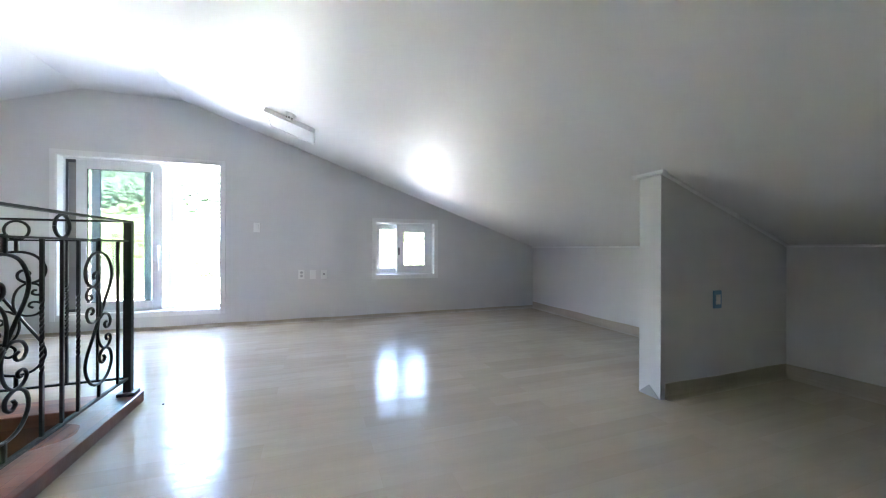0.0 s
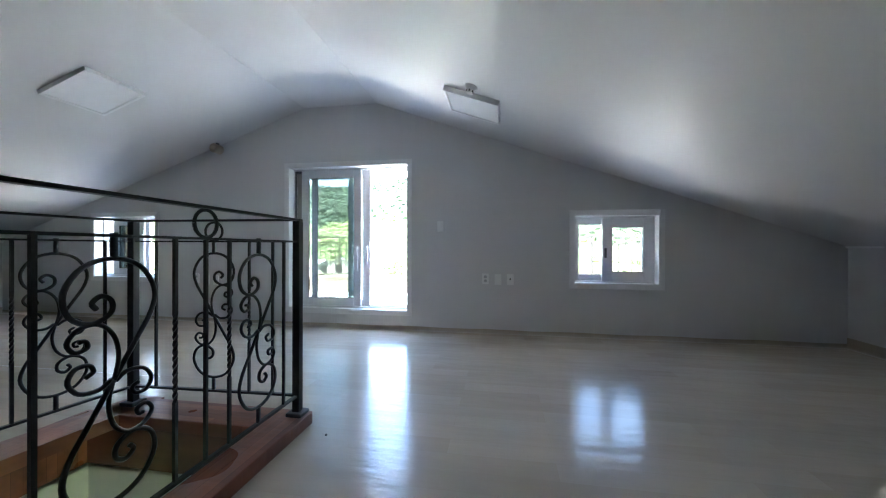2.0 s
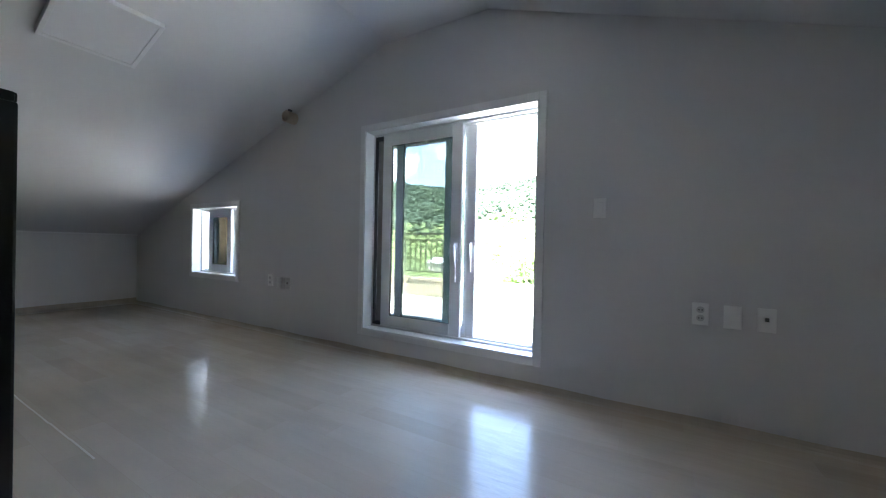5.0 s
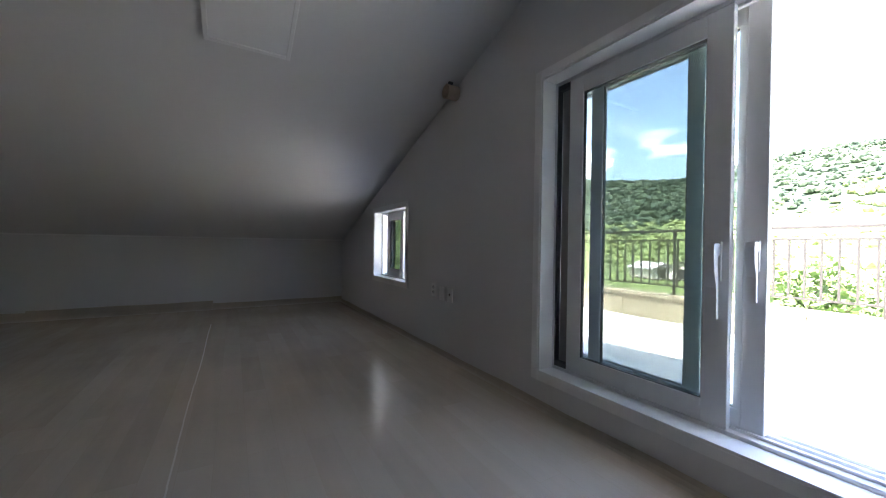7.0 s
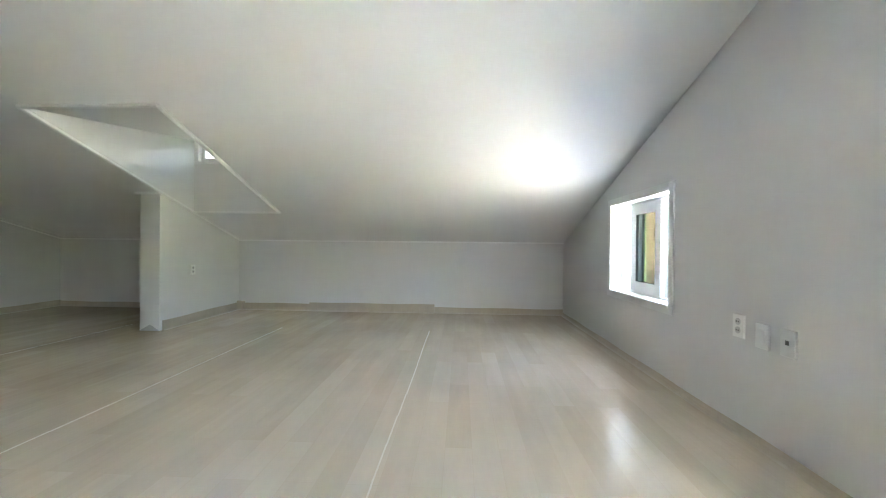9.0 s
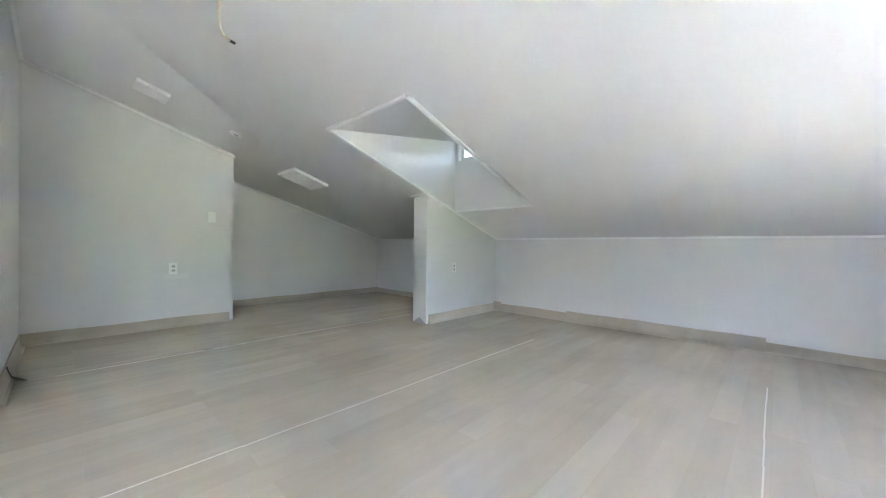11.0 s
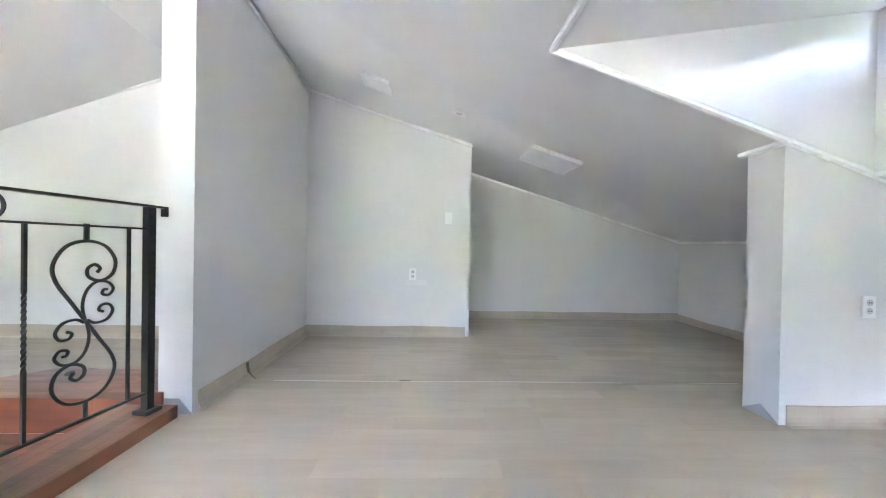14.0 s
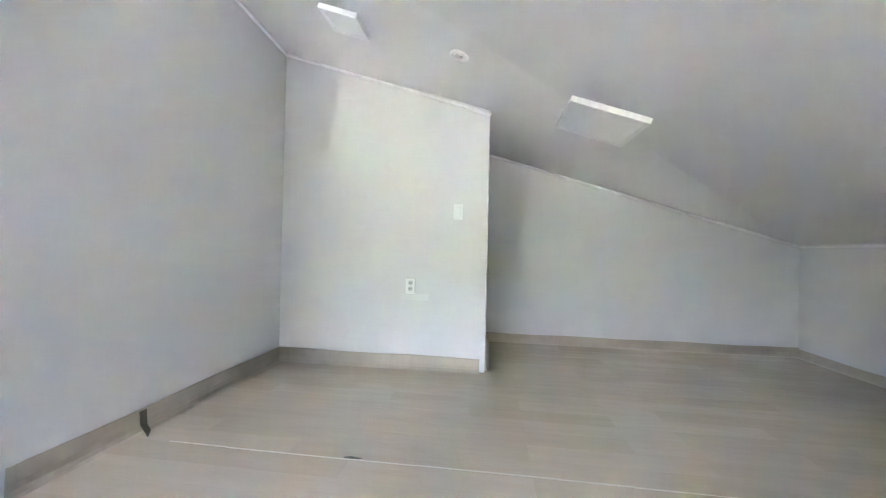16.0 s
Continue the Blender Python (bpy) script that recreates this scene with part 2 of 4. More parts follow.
def B():
    return bmesh.new()


def part(name, bm, material, parent=None, label="", shade=False):
    me = bpy.data.meshes.new(name)
    if shade:
        for f in bm.faces:
            f.smooth = True
    bm.to_mesh(me)
    bm.free()
    me.materials.append(material)
    ob = new(name, me)
    ob.parent = parent
    if label:
        ob["label"] = label
    return ob


def thing(name, label, category, m=None, group="", kind=""):
    ob = new(name)
    ob.empty_display_size = 0.1
    if m is not None:
        ob.matrix_world = m
    return tagged(ob, label, category, group, kind)


# ---- plan ----
XW, XE, YS, YSE = -5.45, 5.26, -7.75, -6.55
FZ = -0.04  # finished floor
RIDGE, RL, RR, KW, KE = 2.70, -0.60, 0.35, 0.347, 0.352
GT = 0.24


def ridge(y):
    """The ridge sinks a little towards the south."""
    return RIDGE - 0.066 * max(0.0, -4.85 - y)


ZW, ZE = RIDGE + KW * (XW - RL), RIDGE - KE * (XE - RR)


def roofz(x, y=0.0):
    top = ridge(y)
    return min(top, ZW + (top - ZW) * (x - XW) / (RL - XW), ZE + (top - ZE) * (XE - x) / (XE - RR))


def wall_band(bm, x0, x1, y0, y1, z0=FZ, z1=None):
    """A stretch of wall that runs along x, up to the roof or to z1."""
    if z1 is not None:
        return box(bm, x0, x1, y0, y1, z0, z1)
    xs = [x0] + [x for x in (RL, RR) if x0 < x < x1] + [x1]
    ym = max(y0, y1)
    return prism(bm, [(x0, z0), (x1, z0)] + [(x, roofz(x, ym) + 0.03) for x in reversed(xs)], "y", y0, y1)


DOOR = (-0.82, 0.745, 0.175, 1.96)
WEST = (-3.80, -2.79, 0.52, 1.37)
EAST = (2.65, 3.53, 0.548, 1.318)

bm = B()
x = XW - 0.2
for o in (WEST, DOOR, EAST):
    wall_band(bm, x, o[0], 0, GT)
    wall_band(bm, o[0], o[1], 0, GT, FZ, o[2])
    wall_band(bm, o[0], o[1], 0, GT, o[3])
    x = o[1]
wall_band(bm, x, XE + 0.2, 0, GT)
wall_north = tagged(part("wall_north", bm, WALL), "white papered gable wall with a sliding door and two windows", "wall", kind="structure")
bm = box(B(), XW - 0.2, XW, YS - 0.2, 0, FZ, roofz(XW) + 0.06)
tagged(part("wall_west", bm, WALL), "low white papered knee wall under the sloping ceiling", "wall", kind="structure")
bm = box(B(), XE, XE + 0.2, YSE - 0.2, 0, FZ, roofz(XE) + 0.06)
tagged(part("wall_east", bm, WALL), "low white papered knee wall under the sloping ceiling", "wall", kind="structure")
bm = wall_band(B(), XW - 0.2, -2.28, YS - 0.2, YS)
tagged(part("wall_south", bm, WALL), "white papered end wall of the alcove under the slope", "wall", kind="structure")
bm = wall_band(B(), -0.56, XE + 0.2, YSE - 0.2, YSE)
tagged(part("wall_south_east", bm, WALL), "white papered end wall behind the stairwell", "wall", kind="structure")
bm = wall_band(B(), -2.48, -0.77, -6.93, -6.73)
box(bm, -2.48, -2.28, YS, -6.93, FZ, roofz(-2.48, -7) + 0.05)
tagged(part("wall_partition", bm, WALL), "white papered partition with a switch and a socket", "wall", kind="structure")
bm = wall_band(B(), -0.77, -0.585, -6.93, -4.97)
tagged(part("wall_stair", bm, WALL), "white papered wall beside the stairs, ending as a pillar", "wall", kind="structure")
bm = wall_band(B(), XW, -4.01, -5.10, -4.87)
tagged(part("wall_stub_west", bm, WALL), "short white papered stub wall under the slope", "wall", kind="structure")
bm = wall_band(B(), 3.94, XE, -3.395, -3.235)
tagged(part("wall_stub_east", bm, WALL), "short white papered stub wall under the slope", "wall", kind="structure")

# ceiling with the dormer's opening
DX0, DX1, DY0, DY1 = -4.49, -2.71, -4.85, -3.75
T = 0.16


def slab(bm, x0, x1, y0, y1):
    v = [bm.verts.new((x, y, roofz(x, y) + h)) for y in (y0, y1) for x, h in ((x0, 0), (x1, 0), (x1, T), (x0, T))]
    for q in ((0, 1, 2, 3), (7, 6, 5, 4), (0, 4, 5, 1), (1, 5, 6, 2), (2, 6, 7, 3), (3, 7, 4, 0)):
        bm.faces.new([v[i] for i in q])
    bmesh.ops.recalc_face_normals(bm, faces=bm.faces[:])


bm = B()
Y0, Y1 = YS - 0.3, 0.45
XO = XW - 0.5
slab(bm, XO, RL, Y0, DY0)
slab(bm, XO, RL, DY1, Y1)
slab(bm, XO, DX0, DY0, DY1)
slab(bm, DX1, RL, DY0, DY1)
for ya, yb in ((Y0, DY0), (DY0, Y1)):
    slab(bm, RL, RR, ya, yb)
    slab(bm, RR, XE + 0.5, ya, yb)
tagged(part("ceiling", bm, CEIL), "white papered ceiling sloping down from a flat ridge strip", "ceiling", kind="structure")
bm = B()
prism(bm, [(XO - 0.1, roofz(XO) + T), (RL, RIDGE + T + 0.03), (RL, RIDGE + T + 0.1), (XO - 0.1, roofz(XO) + T + 0.1)], "y", Y0 - 0.1, DY0 - 0.1)
prism(bm, [(XO - 0.1, roofz(XO) + T), (RL, RIDGE + T + 0.03), (RL, RIDGE + T + 0.1), (XO - 0.1, roofz(XO) + T + 0.1)], "y", DY1 + 0.1, Y1 + 0.15)
prism(bm, [(RL, RIDGE + T + 0.02), (RR, RIDGE + T + 0.02), (RR, RIDGE + T + 0.14), (RL, RIDGE + T + 0.14)], "y", Y0 - 0.1, Y1 + 0.15)
prism(bm, [(RR, RIDGE + T + 0.03), (XE + 0.6, roofz(XE + 0.5) + T), (XE + 0.6, roofz(XE + 0.5) + T + 0.1), (RR, RIDGE + T + 0.1)], "y", Y0 - 0.1, Y1 + 0.15)
tagged(part("roof", bm, ROOF), "grey sheet roof over the attic", "roof", kind="structure")

# dormer shaft
WZ0, WZ1 = 1.95, 2.21
zt = roofz(DX1, DY0)
dormer = thing("wall_dormer", "white papered dormer shaft in the sloping ceiling", "dormer", kind="structure")
for y0, y1 in ((DY0 - 0.1, DY0 + 0.004), (DY1 - 0.004, DY1 + 0.1)):
    part("side_wall", prism(B(), [(DX1, zt + 0.02), (DX0 - 0.1, roofz(DX0 - 0.1) + 0.02), (DX0 - 0.1, 2.36), (DX1, zt + 0.2)], "y", y0, y1), CEIL, dormer)
part("top_panel", prism(B(), [(DX1, zt), (DX0 - 0.12, 2.255), (DX0 - 0.12, 2.36), (DX1 + 0.2, zt + 0.19)], "y", DY0 + 0.004, DY1 - 0.004), CEIL, dormer)
bm = box(B(), DX0 - 0.12, DX0 + 0.004, DY0 + 0.004, DY1 - 0.004, roofz(DX0) + 0.002, WZ0)
box(bm, DX0 - 0.12, DX0 + 0.004, DY0 + 0.004, DY0 + 0.03, WZ0, 2.25)
box(bm, DX0 - 0.12, DX0 + 0.004, DY1 - 0.03, DY1 - 0.004, WZ0, 2.25)
part("back_wall", bm, CEIL, dormer)
bm = B()
prism(bm, [(DX1 - 0.05, zt + 0.22), (DX0 - 0.3, 2.36), (DX0 - 0.3, 2.42), (DX1 + 0.2, zt + 0.33)], "y", DY0 - 0.2, DY1 + 0.2)
tagged(part("dormer_roof", bm, ROOF), "grey sheet roof of the dormer", "roof", kind="structure")

# ---- floor ----
OX0, OX1, OY0, OY1 = -0.44, 0.66, -5.02, -2.50


def floor_piece(y0, y1):
    bm = B()
    cuts = sorted({y0, y1, *[v for v in (OY0, OY1) if y0 < v < y1]})
    for a, b in zip(cuts, cuts[1:]):
        if OY0 <= a and b <= OY1:
            box(bm, XW - 0.1, OX0, a, b, -0.25, 0)
            box(bm, OX1, XE + 0.1, a, b, -0.25, 0)
        else:
            box(bm, XW - 0.1, XE + 0.1, a, b, -0.25, 0)
    return part("vinyl_sheet", bm, VINYL, floor)


floor = thing("floor", "pale wood-look sheet vinyl floor with visible seams", "floor", pose(0, 0, FZ), kind="structure")
SE = [0.1, -1.845, -3.605, -5.465, YS - 0.1]
for a, b in zip(SE[1:], SE):
    floor_piece(a, b)
for y in SE[1:-1]:
    bm = B()
    xs = [-4.3 + i * 0.3 for i in range(24)]
    for x0, x1 in zip(xs, xs[1:]):
        if x1 > (-0.6 if y > -2 else -0.9):
            continue
        j0 = 0.004 * math.sin(x0 * 3.1 + y)
        prism(bm, [(x0, y + j0 - 0.0035), (x1, y + j0 - 0.003), (x1, y + j0 + 0.0035), (x0, y + j0 + 0.003)], "z", -0.002, 0.002)
    part("seam", bm, SEAM, floor, "pale raised seam between the sheets")


def skirting(p, q, height, out, name="skirting"):
    """Vinyl turned up the wall with a coved foot; p and q are floor points, the room lies to the left of p-q."""
    p, q = Vector((*p, 0)), Vector((*q, 0))
    d = (q - p).normalized()
    n = Vector((-d.y, d.x, 0))
    prof = [(0, 0), (out + 0.035, 0), (out + 0.018, 0.006), (out + 0.006, 0.022), (out, 0.045), (out, height), (0, height)]
    bm = B()
    steps = max(2, int((q - p).length / 0.25))
    rows = []
    for i in range(steps + 1):
        b = p.lerp(q, i / steps)
        w = 0.004 * math.sin(i * 1.7 + p.x * 3 + p.y)
        rows.append([bm.verts.new(b + n * o + Vector((0, 0, h + (w if h >= height else 0)))) for o, h in prof])
    for a, b in zip(rows, rows[1:]):
        for k in range(len(prof) - 1):
            bm.faces.new((a[k], a[k + 1], b[k + 1], b[k]))
    bm.faces.new(rows[0][::-1])
    bm.faces.new(rows[-1])
    bmesh.ops.recalc_face_normals(bm, faces=bm.faces[:])
    return part(name, bm, SKIRT, baseboard)


baseboard = thing("baseboard", "vinyl flooring turned up the walls as a skirting", "skirting", pose(0, 0, FZ), kind="structure")
skirting((XE, 0), (XW, 0), 0.022, 0.003)
skirting((XW, 0), (XW, -1.875), 0.085, 0.006)
skirting((XW, -1.875), (XW, -3.76), 0.125, 0.03)
skirting((XW, -3.76), (XW, -4.77), 0.105, 0.016)
skirting((XW, -4.77), (XW, -4.87), 0.13, 0.05)
skirting((XW, -4.87), (-4.05, -4.87), 0.11, 0.006)
skirting((-4.05, -5.10), (XW, -5.10), 0.10, 0.006)
skirting((XW, -5.10), (XW, YS), 0.075, 0.006)
skirting((XW, YS), (-2.48, YS), 0.09, 0.006)
skirting((-2.48, YS), (-2.48, -6.77), 0.10, 0.004)
skirting((-2.44, -6.73), (-0.77, -6.73), 0.105, 0.014)
skirting((-0.77, -6.73), (-0.77, -5.02), 0.11, 0.006)
skirting((XE, YSE), (XE, -3.395), 0.10, 0.012)
skirting((XE, -3.235), (XE, 0), 0.10, 0.006)
skirting((3.98, -3.235), (XE, -3.235), 0.10, 0.006)
skirting((XE, -3.395), (3.98, -3.395), 0.10, 0.006)
skirting((-0.56, YSE), (XE, YSE), 0.12, 0.006)


def vcut(name, poly, axis, a, b):
    part(name, prism(B(), poly, axis, a, b), CUT, baseboard, "grey cut corner of the vinyl")


vcut("corner_patch", [(-4.87, 0.001), (-5.10, 0.001), (-4.98, 0.07)], "x", -4.01, -4.005)
vcut("corner_patch", [(-3.395, 0.001), (-3.235, 0.001), (-3.315, 0.075)], "x", 3.935, 3.94)
vcut("corner_patch", [(-0.77, 0.001), (-0.585, 0.001), (-0.62, 0.085), (-0.70, 0.085)], "y", -4.97, -4.965)
bm = B()
rows = [[bm.verts.new(p) for p in ((-0.783, -5.515, 0.10), (-0.805, -5.50, 0.045), (-0.875, -5.475, 0.006))],
        [bm.verts.new(p) for p in ((-0.783, -5.55, 0.102), (-0.80, -5.54, 0.03), (-0.825, -5.535, 0.004))]]
for k in range(2):
    bm.faces.new((rows[0][k], rows[0][k + 1], rows[1][k + 1], rows[1][k]))
flap = part("loose_flap", bm, FLAP, baseboard, "torn flap of vinyl curling off the wall")
sm = flap.modifiers.new("thick", "SOLIDIFY")
sm.thickness = 0.004

part("tear", prism(B(), [(-1.95, -5.475), (-1.90, -5.482), (-1.865, -5.472), (-1.91, -5.464)], "z", 0.0, 0.004), FLAP, floor, "small dark tear in the vinyl seam")
bm = B()
bmesh.ops.create_icosphere(bm, subdivisions=1, radius=0.007, matrix=pose(0.955, -2.42, FZ + 0.005))
tagged(part("debris_crumb", bm, FLAP), "tiny dark crumb lying on the vinyl floor", "debris")

# crown strips where walls meet the slope
trim = thing("trim", "thin white strip along the ceiling edges", "moulding", kind="structure")


def strip(p, q, w=0.016):
    p, q = Vector(p), Vector(q)
    d = (q - p).normalized()
    bm = B()
    s = d.cross(Vector((0, 0, 1))).normalized()
    u = s.cross(d)
    prof = [(-w, 0.004), (-w, -w * 0.7), (-w * 0.4, -w), (w * 0.4, -w), (w, -w * 0.7), (w, 0.004)]
    a, b = [[bm.verts.new(c + s * i + u * j) for i, j in prof] for c in (p, q)]
    n = len(prof)
    for k in range(n):
        bm.faces.new((a[k], a[(k + 1) % n], b[(k + 1) % n], b[k]))
    bm.faces.new(a[::-1])
    bm.faces.new(b)
    bmesh.ops.recalc_face_normals(bm, faces=bm.faces[:])
    return part("ceiling_strip", bm, TRIM, trim)


def rz(x, y):
    return (x, y, roofz(x, y))


strip(rz(-0.78, -6.72), rz(-2.49, -6.72))
strip(rz(-0.78, -4.97), rz(-0.78, -6.73))
strip(rz(-2.48, YS + 0.01), rz(XW, YS + 0.01))
strip((XW + 0.01, 0, roofz(XW)), (XW + 0.01, -4.87, roofz(XW)))
strip((XW + 0.01, -5.10, roofz(XW)), (XW + 0.01, YS, roofz(XW)))
strip(rz(-3.98, -4.86), rz(XW, -4.86))
strip(rz(-4.0, -4.83), rz(-4.0, -5.14), 0.022)
strip(rz(3.93, -3.195), rz(3.93, -3.435), 0.022)
strip(rz(3.94, -3.405), rz(XE, -3.405))
strip((XE - 0.01, -3.235, roofz(XE)), (XE - 0.01, 0, roofz(XE)))
strip((XE - 0.01, YSE, roofz(XE)), (XE - 0.01, -3.395, roofz(XE)))
strip(rz(-0.56, YSE + 0.01), rz(RR, YSE + 0.01))
strip(rz(RR, YSE + 0.01), rz(XE, YSE + 0.01))
for p, q in (((DX0, DY0), (DX1, DY0)), ((DX1, DY0), (DX1, DY1)), ((DX1, DY1), (DX0, DY1)), ((DX0, DY1), (DX0, DY0))):
    strip(rz(*p), rz(*q), 0.02)

# ---- windows ----


def frame_ring(bm, x0, x1, z0, z1, y0, y1, w, bev=0.004):
    """Four mitred-looking bars round an opening."""
    box(bm, x0, x0 + w, y0, y1, z0, z1, bev)
    box(bm, x1 - w, x1, y0, y1, z0, z1, bev)
    box(bm, x0 + w, x1 - w, y0, y1, z0, z0 + w, bev)
    box(bm, x0 + w, x1 - w, y0, y1, z1 - w, z1, bev)
    return bm


def handle(parent, x, y, z, s=1.0):
    w = 0.011 * s
    bm = box(B(), x - 0.013 * s, x + 0.013 * s, y - 0.014, y, z - 0.045 * s, z + 0.05 * s, 0.004)
    # lever: a neck at the top, then a bar bent back towards the sash
    prism(bm, [(y - 0.013, z + 0.045 * s), (y - 0.036 * s, z + 0.045 * s), (y - 0.040 * s, z + 0.03 * s), (y - 0.036 * s, z - 0.02 * s), (y - 0.024 * s, z - 0.06 * s), (y - 0.022 * s, z - 0.135 * s),
               (y - 0.012 * s, z - 0.135 * s), (y - 0.013 * s, z - 0.05 * s), (y - 0.018 * s, z + 0.01 * s), (y - 0.013, z + 0.02 * s)], "x", x - w, x + w)
    return part("handle", bm, PVC, parent, "white lever handle")


def sash(parent, x0, x1, z0, z1, y0, y1, w, glass, hx=None, hz=0.95, hs=1.0, gasket=True):
    s = part("sash", frame_ring(B(), x0, x1, z0, z1, y0, y1, w), PVC, parent)
    ym = (y0 + y1) / 2
    if gasket:
        part("gasket", frame_ring(B(), x0 + w - 0.003, x1 - w + 0.003, z0 + w - 0.003, z1 - w + 0.003, y0 + 0.006, y1 - 0.006, 0.007, 0), GASKET, s)
    g = part("pane", box(B(), x0 + w, x1 - w, ym - 0.003, ym + 0.003, z0 + w, z1 - w), glass, s)
    g.visible_shadow = False
    if hx is not None:
        handle(s, hx, y0, hz, hs)
    return s


def window(name, label, o, trimw, sill):
    w = thing(name, label, "window", kind="structure")
    x0, x1, z0, z1 = o
    t = trimw
    bm = B()
    box(bm, x0 - t, x0, -0.014, 0.0, z0 - t, z1 + t, 0.003)
    box(bm, x1, x1 + t, -0.014, 0.0, z0 - t, z1 + t, 0.003)
    box(bm, x0, x1, -0.014, 0.0, z1, z1 + t, 0.003)
    box(bm, x0, x1, -0.014, 0.0, z0 - t, z0, 0.003)
    part("casing", bm, TRIM, w)
    bm = B()
    box(bm, x0, x0 + 0.012, -0.010, 0.10, z0, z1)
    box(bm, x1 - 0.012, x1, -0.010, 0.10, z0, z1)
    box(bm, x0 + 0.012, x1 - 0.012, -0.010, 0.10, z1 - 0.012, z1)
    part("lining", bm, TRIM, w)
    part("window_sill", box(B(), x0 + 0.012, x1 - 0.012, -0.016, 0.10, z0, z0 + 0.014, 0.003), TRIM, w)
    part("window_frame", frame_ring(B(), x0, x1, z0, z1, 0.10, GT + 0.01, 0.03), PVC, w)
    bm = B()
    for y in (0.137, 0.184, 0.231):
        box(bm, x0 + 0.03, x1 - 0.03, y - 0.003, y + 0.003, z0 + 0.03, z0 + 0.042)
        box(bm, x0 + 0.03, x1 - 0.03, y - 0.003, y + 0.003, z1 - 0.042, z1 - 0.03)
    part("track", bm, PVC, w)
    return w


d = window("door_1", "white plastic sliding terrace door, pushed half open", DOOR, 0.05, 0.05)
z0, z1 = DOOR[2] + 0.032, DOOR[3] - 0.032
part("jamb_gasket", box(B(), -0.79, -0.782, 0.10, 0.135, z0, z1), GASKET, d)
# Recess shade is put into colour: added grey-brown strip with black end caps.
part("slot_shade", box(B(), -0.782, -0.702, 0.137, 0.146, z0 + 0.03, z1 - 0.03), SLOT, d)
for za, zb in ((z0, z0 + 0.03), (z1 - 0.03, z1)):
    part("slot_cap", box(B(), -0.782, -0.702, 0.104, 0.146, za, zb), GASKET, d)
sash(d, -0.70, 0.108, z0, z1, 0.101, 0.134, 0.095, GLASS, 0.062, 0.885, 1.7)
s2 = sash(d, -0.585, 0.212, z0 + 0.008, z1 - 0.012, 0.148, 0.181, 0.075, GLASS, 0.175, 0.91, 1.3)
part("interlock", box(B(), 0.109, 0.1375, 0.150, 0.179, z0 + 0.02, z1 - 0.02, 0.003), PVC, s2)
c = sash(d, -0.79, -0.03, z0 + 0.018, z1 - 0.022, 0.192, 0.225, 0.07, GLASS_S, -0.752, 0.93, 0.8)
c.data.materials[0] = ALU

w = window("window_1", "small white plastic sliding window, partly open", WEST, 0.05, 0.05)
z0, z1 = WEST[2] + 0.032, WEST[3] - 0.032
sash(w, -3.61, -3.10, z0, z1, 0.101, 0.134, 0.09, GLASS_W)
sash(w, -3.57, -3.06, z0, z1, 0.148, 0.181, 0.07, GLASS_W)
bm = frame_ring(B(), -3.66, -3.26, z0 + 0.01, z1 - 0.01, 0.205, 0.222, 0.05, 0)
part("screen_frame", bm, ALU, w, "grey aluminium screen frame")

w = window("window_2", "small white plastic sliding window in the gable", EAST, 0.05, 0.05)
z0, z1 = EAST[2] + 0.032, EAST[3] - 0.032
s = sash(w, 2.975, 3.51, z0, z1, 0.101, 0.134, 0.105, GLASS_S)
bm = box(B(), 2.995, 3.02, 0.085, 0.101, 0.84, 0.95, 0.006)
part("latch", bm, HOLE, s, "dark crescent latch")
sash(w, 2.665, 3.06, z0, z1, 0.148, 0.181, 0.065, GLASS_S)
bm = frame_ring(B(), 3.05, 3.485, z0 + 0.01, z1 - 0.01, 0.205, 0.222, 0.06, 0)
part("screen_frame", bm, ALU, w, "grey aluminium screen frame")

# dormer window, in the wall that faces west
w = thing("window_3", "small white plastic sliding window high in the dormer", "window", kind="structure")


def ring_x(bm, y0, y1, z0, z1, x0, x1, wd):
    box(bm, x0, x1, y0, y0 + wd, z0, z1, 0.003)
    box(bm, x0, x1, y1 - wd, y1, z0, z1, 0.003)
    box(bm, x0, x1, y0 + wd, y1 - wd, z0, z0 + wd, 0.003)
    box(bm, x0, x1, y0 + wd, y1 - wd, z1 - wd, z1, 0.003)
    return bm


ya, yb = DY0 + 0.03, DY1 - 0.03
part("window_frame", ring_x(B(), ya, yb, WZ0, 2.24, DX0 - 0.12, DX0 + 0.008, 0.03), PVC, w)
for y0, y1, x in ((ya + 0.03, -4.27, -0.045), (-4.33, yb - 0.03, -0.085)):
    s = part("sash", ring_x(B(), y0, y1, WZ0 + 0.03, 2.21, DX0 + x - 0.03, DX0 + x, 0.05), PVC, w)
    g = part("pane", box(B(), DX0 + x - 0.018, DX0 + x - 0.012, y0 + 0.05, y1 - 0.05, WZ0 + 0.08, 2.16), GLASS_D, s)
    g.visible_shadow = False
part("jamb_gasket", box(B(), DX0 - 0.04, DX0 + 0.012, ya + 0.002, ya + 0.2, 2.236, 2.246), GASKET, w)

# ---- stairwell ----
stairwell = thing("stairwell", "stair opening with beige shaft walls below the floor", "stairwell", kind="structure")
# East side is left open so daylight from below brightens the shaft.
bm = B()
box(bm, OX0 - 0.1, OX0, OY0 - 0.1, OY1 + 0.1, -2.6, -0.251)
box(bm, OX0, OX1, OY1, OY1 + 0.1, -2.6, -0.251)
box(bm, OX0, OX1, OY0 - 0.1, OY0, -2.6, -0.251)
part("shaft_wall", bm, WALL, stairwell)
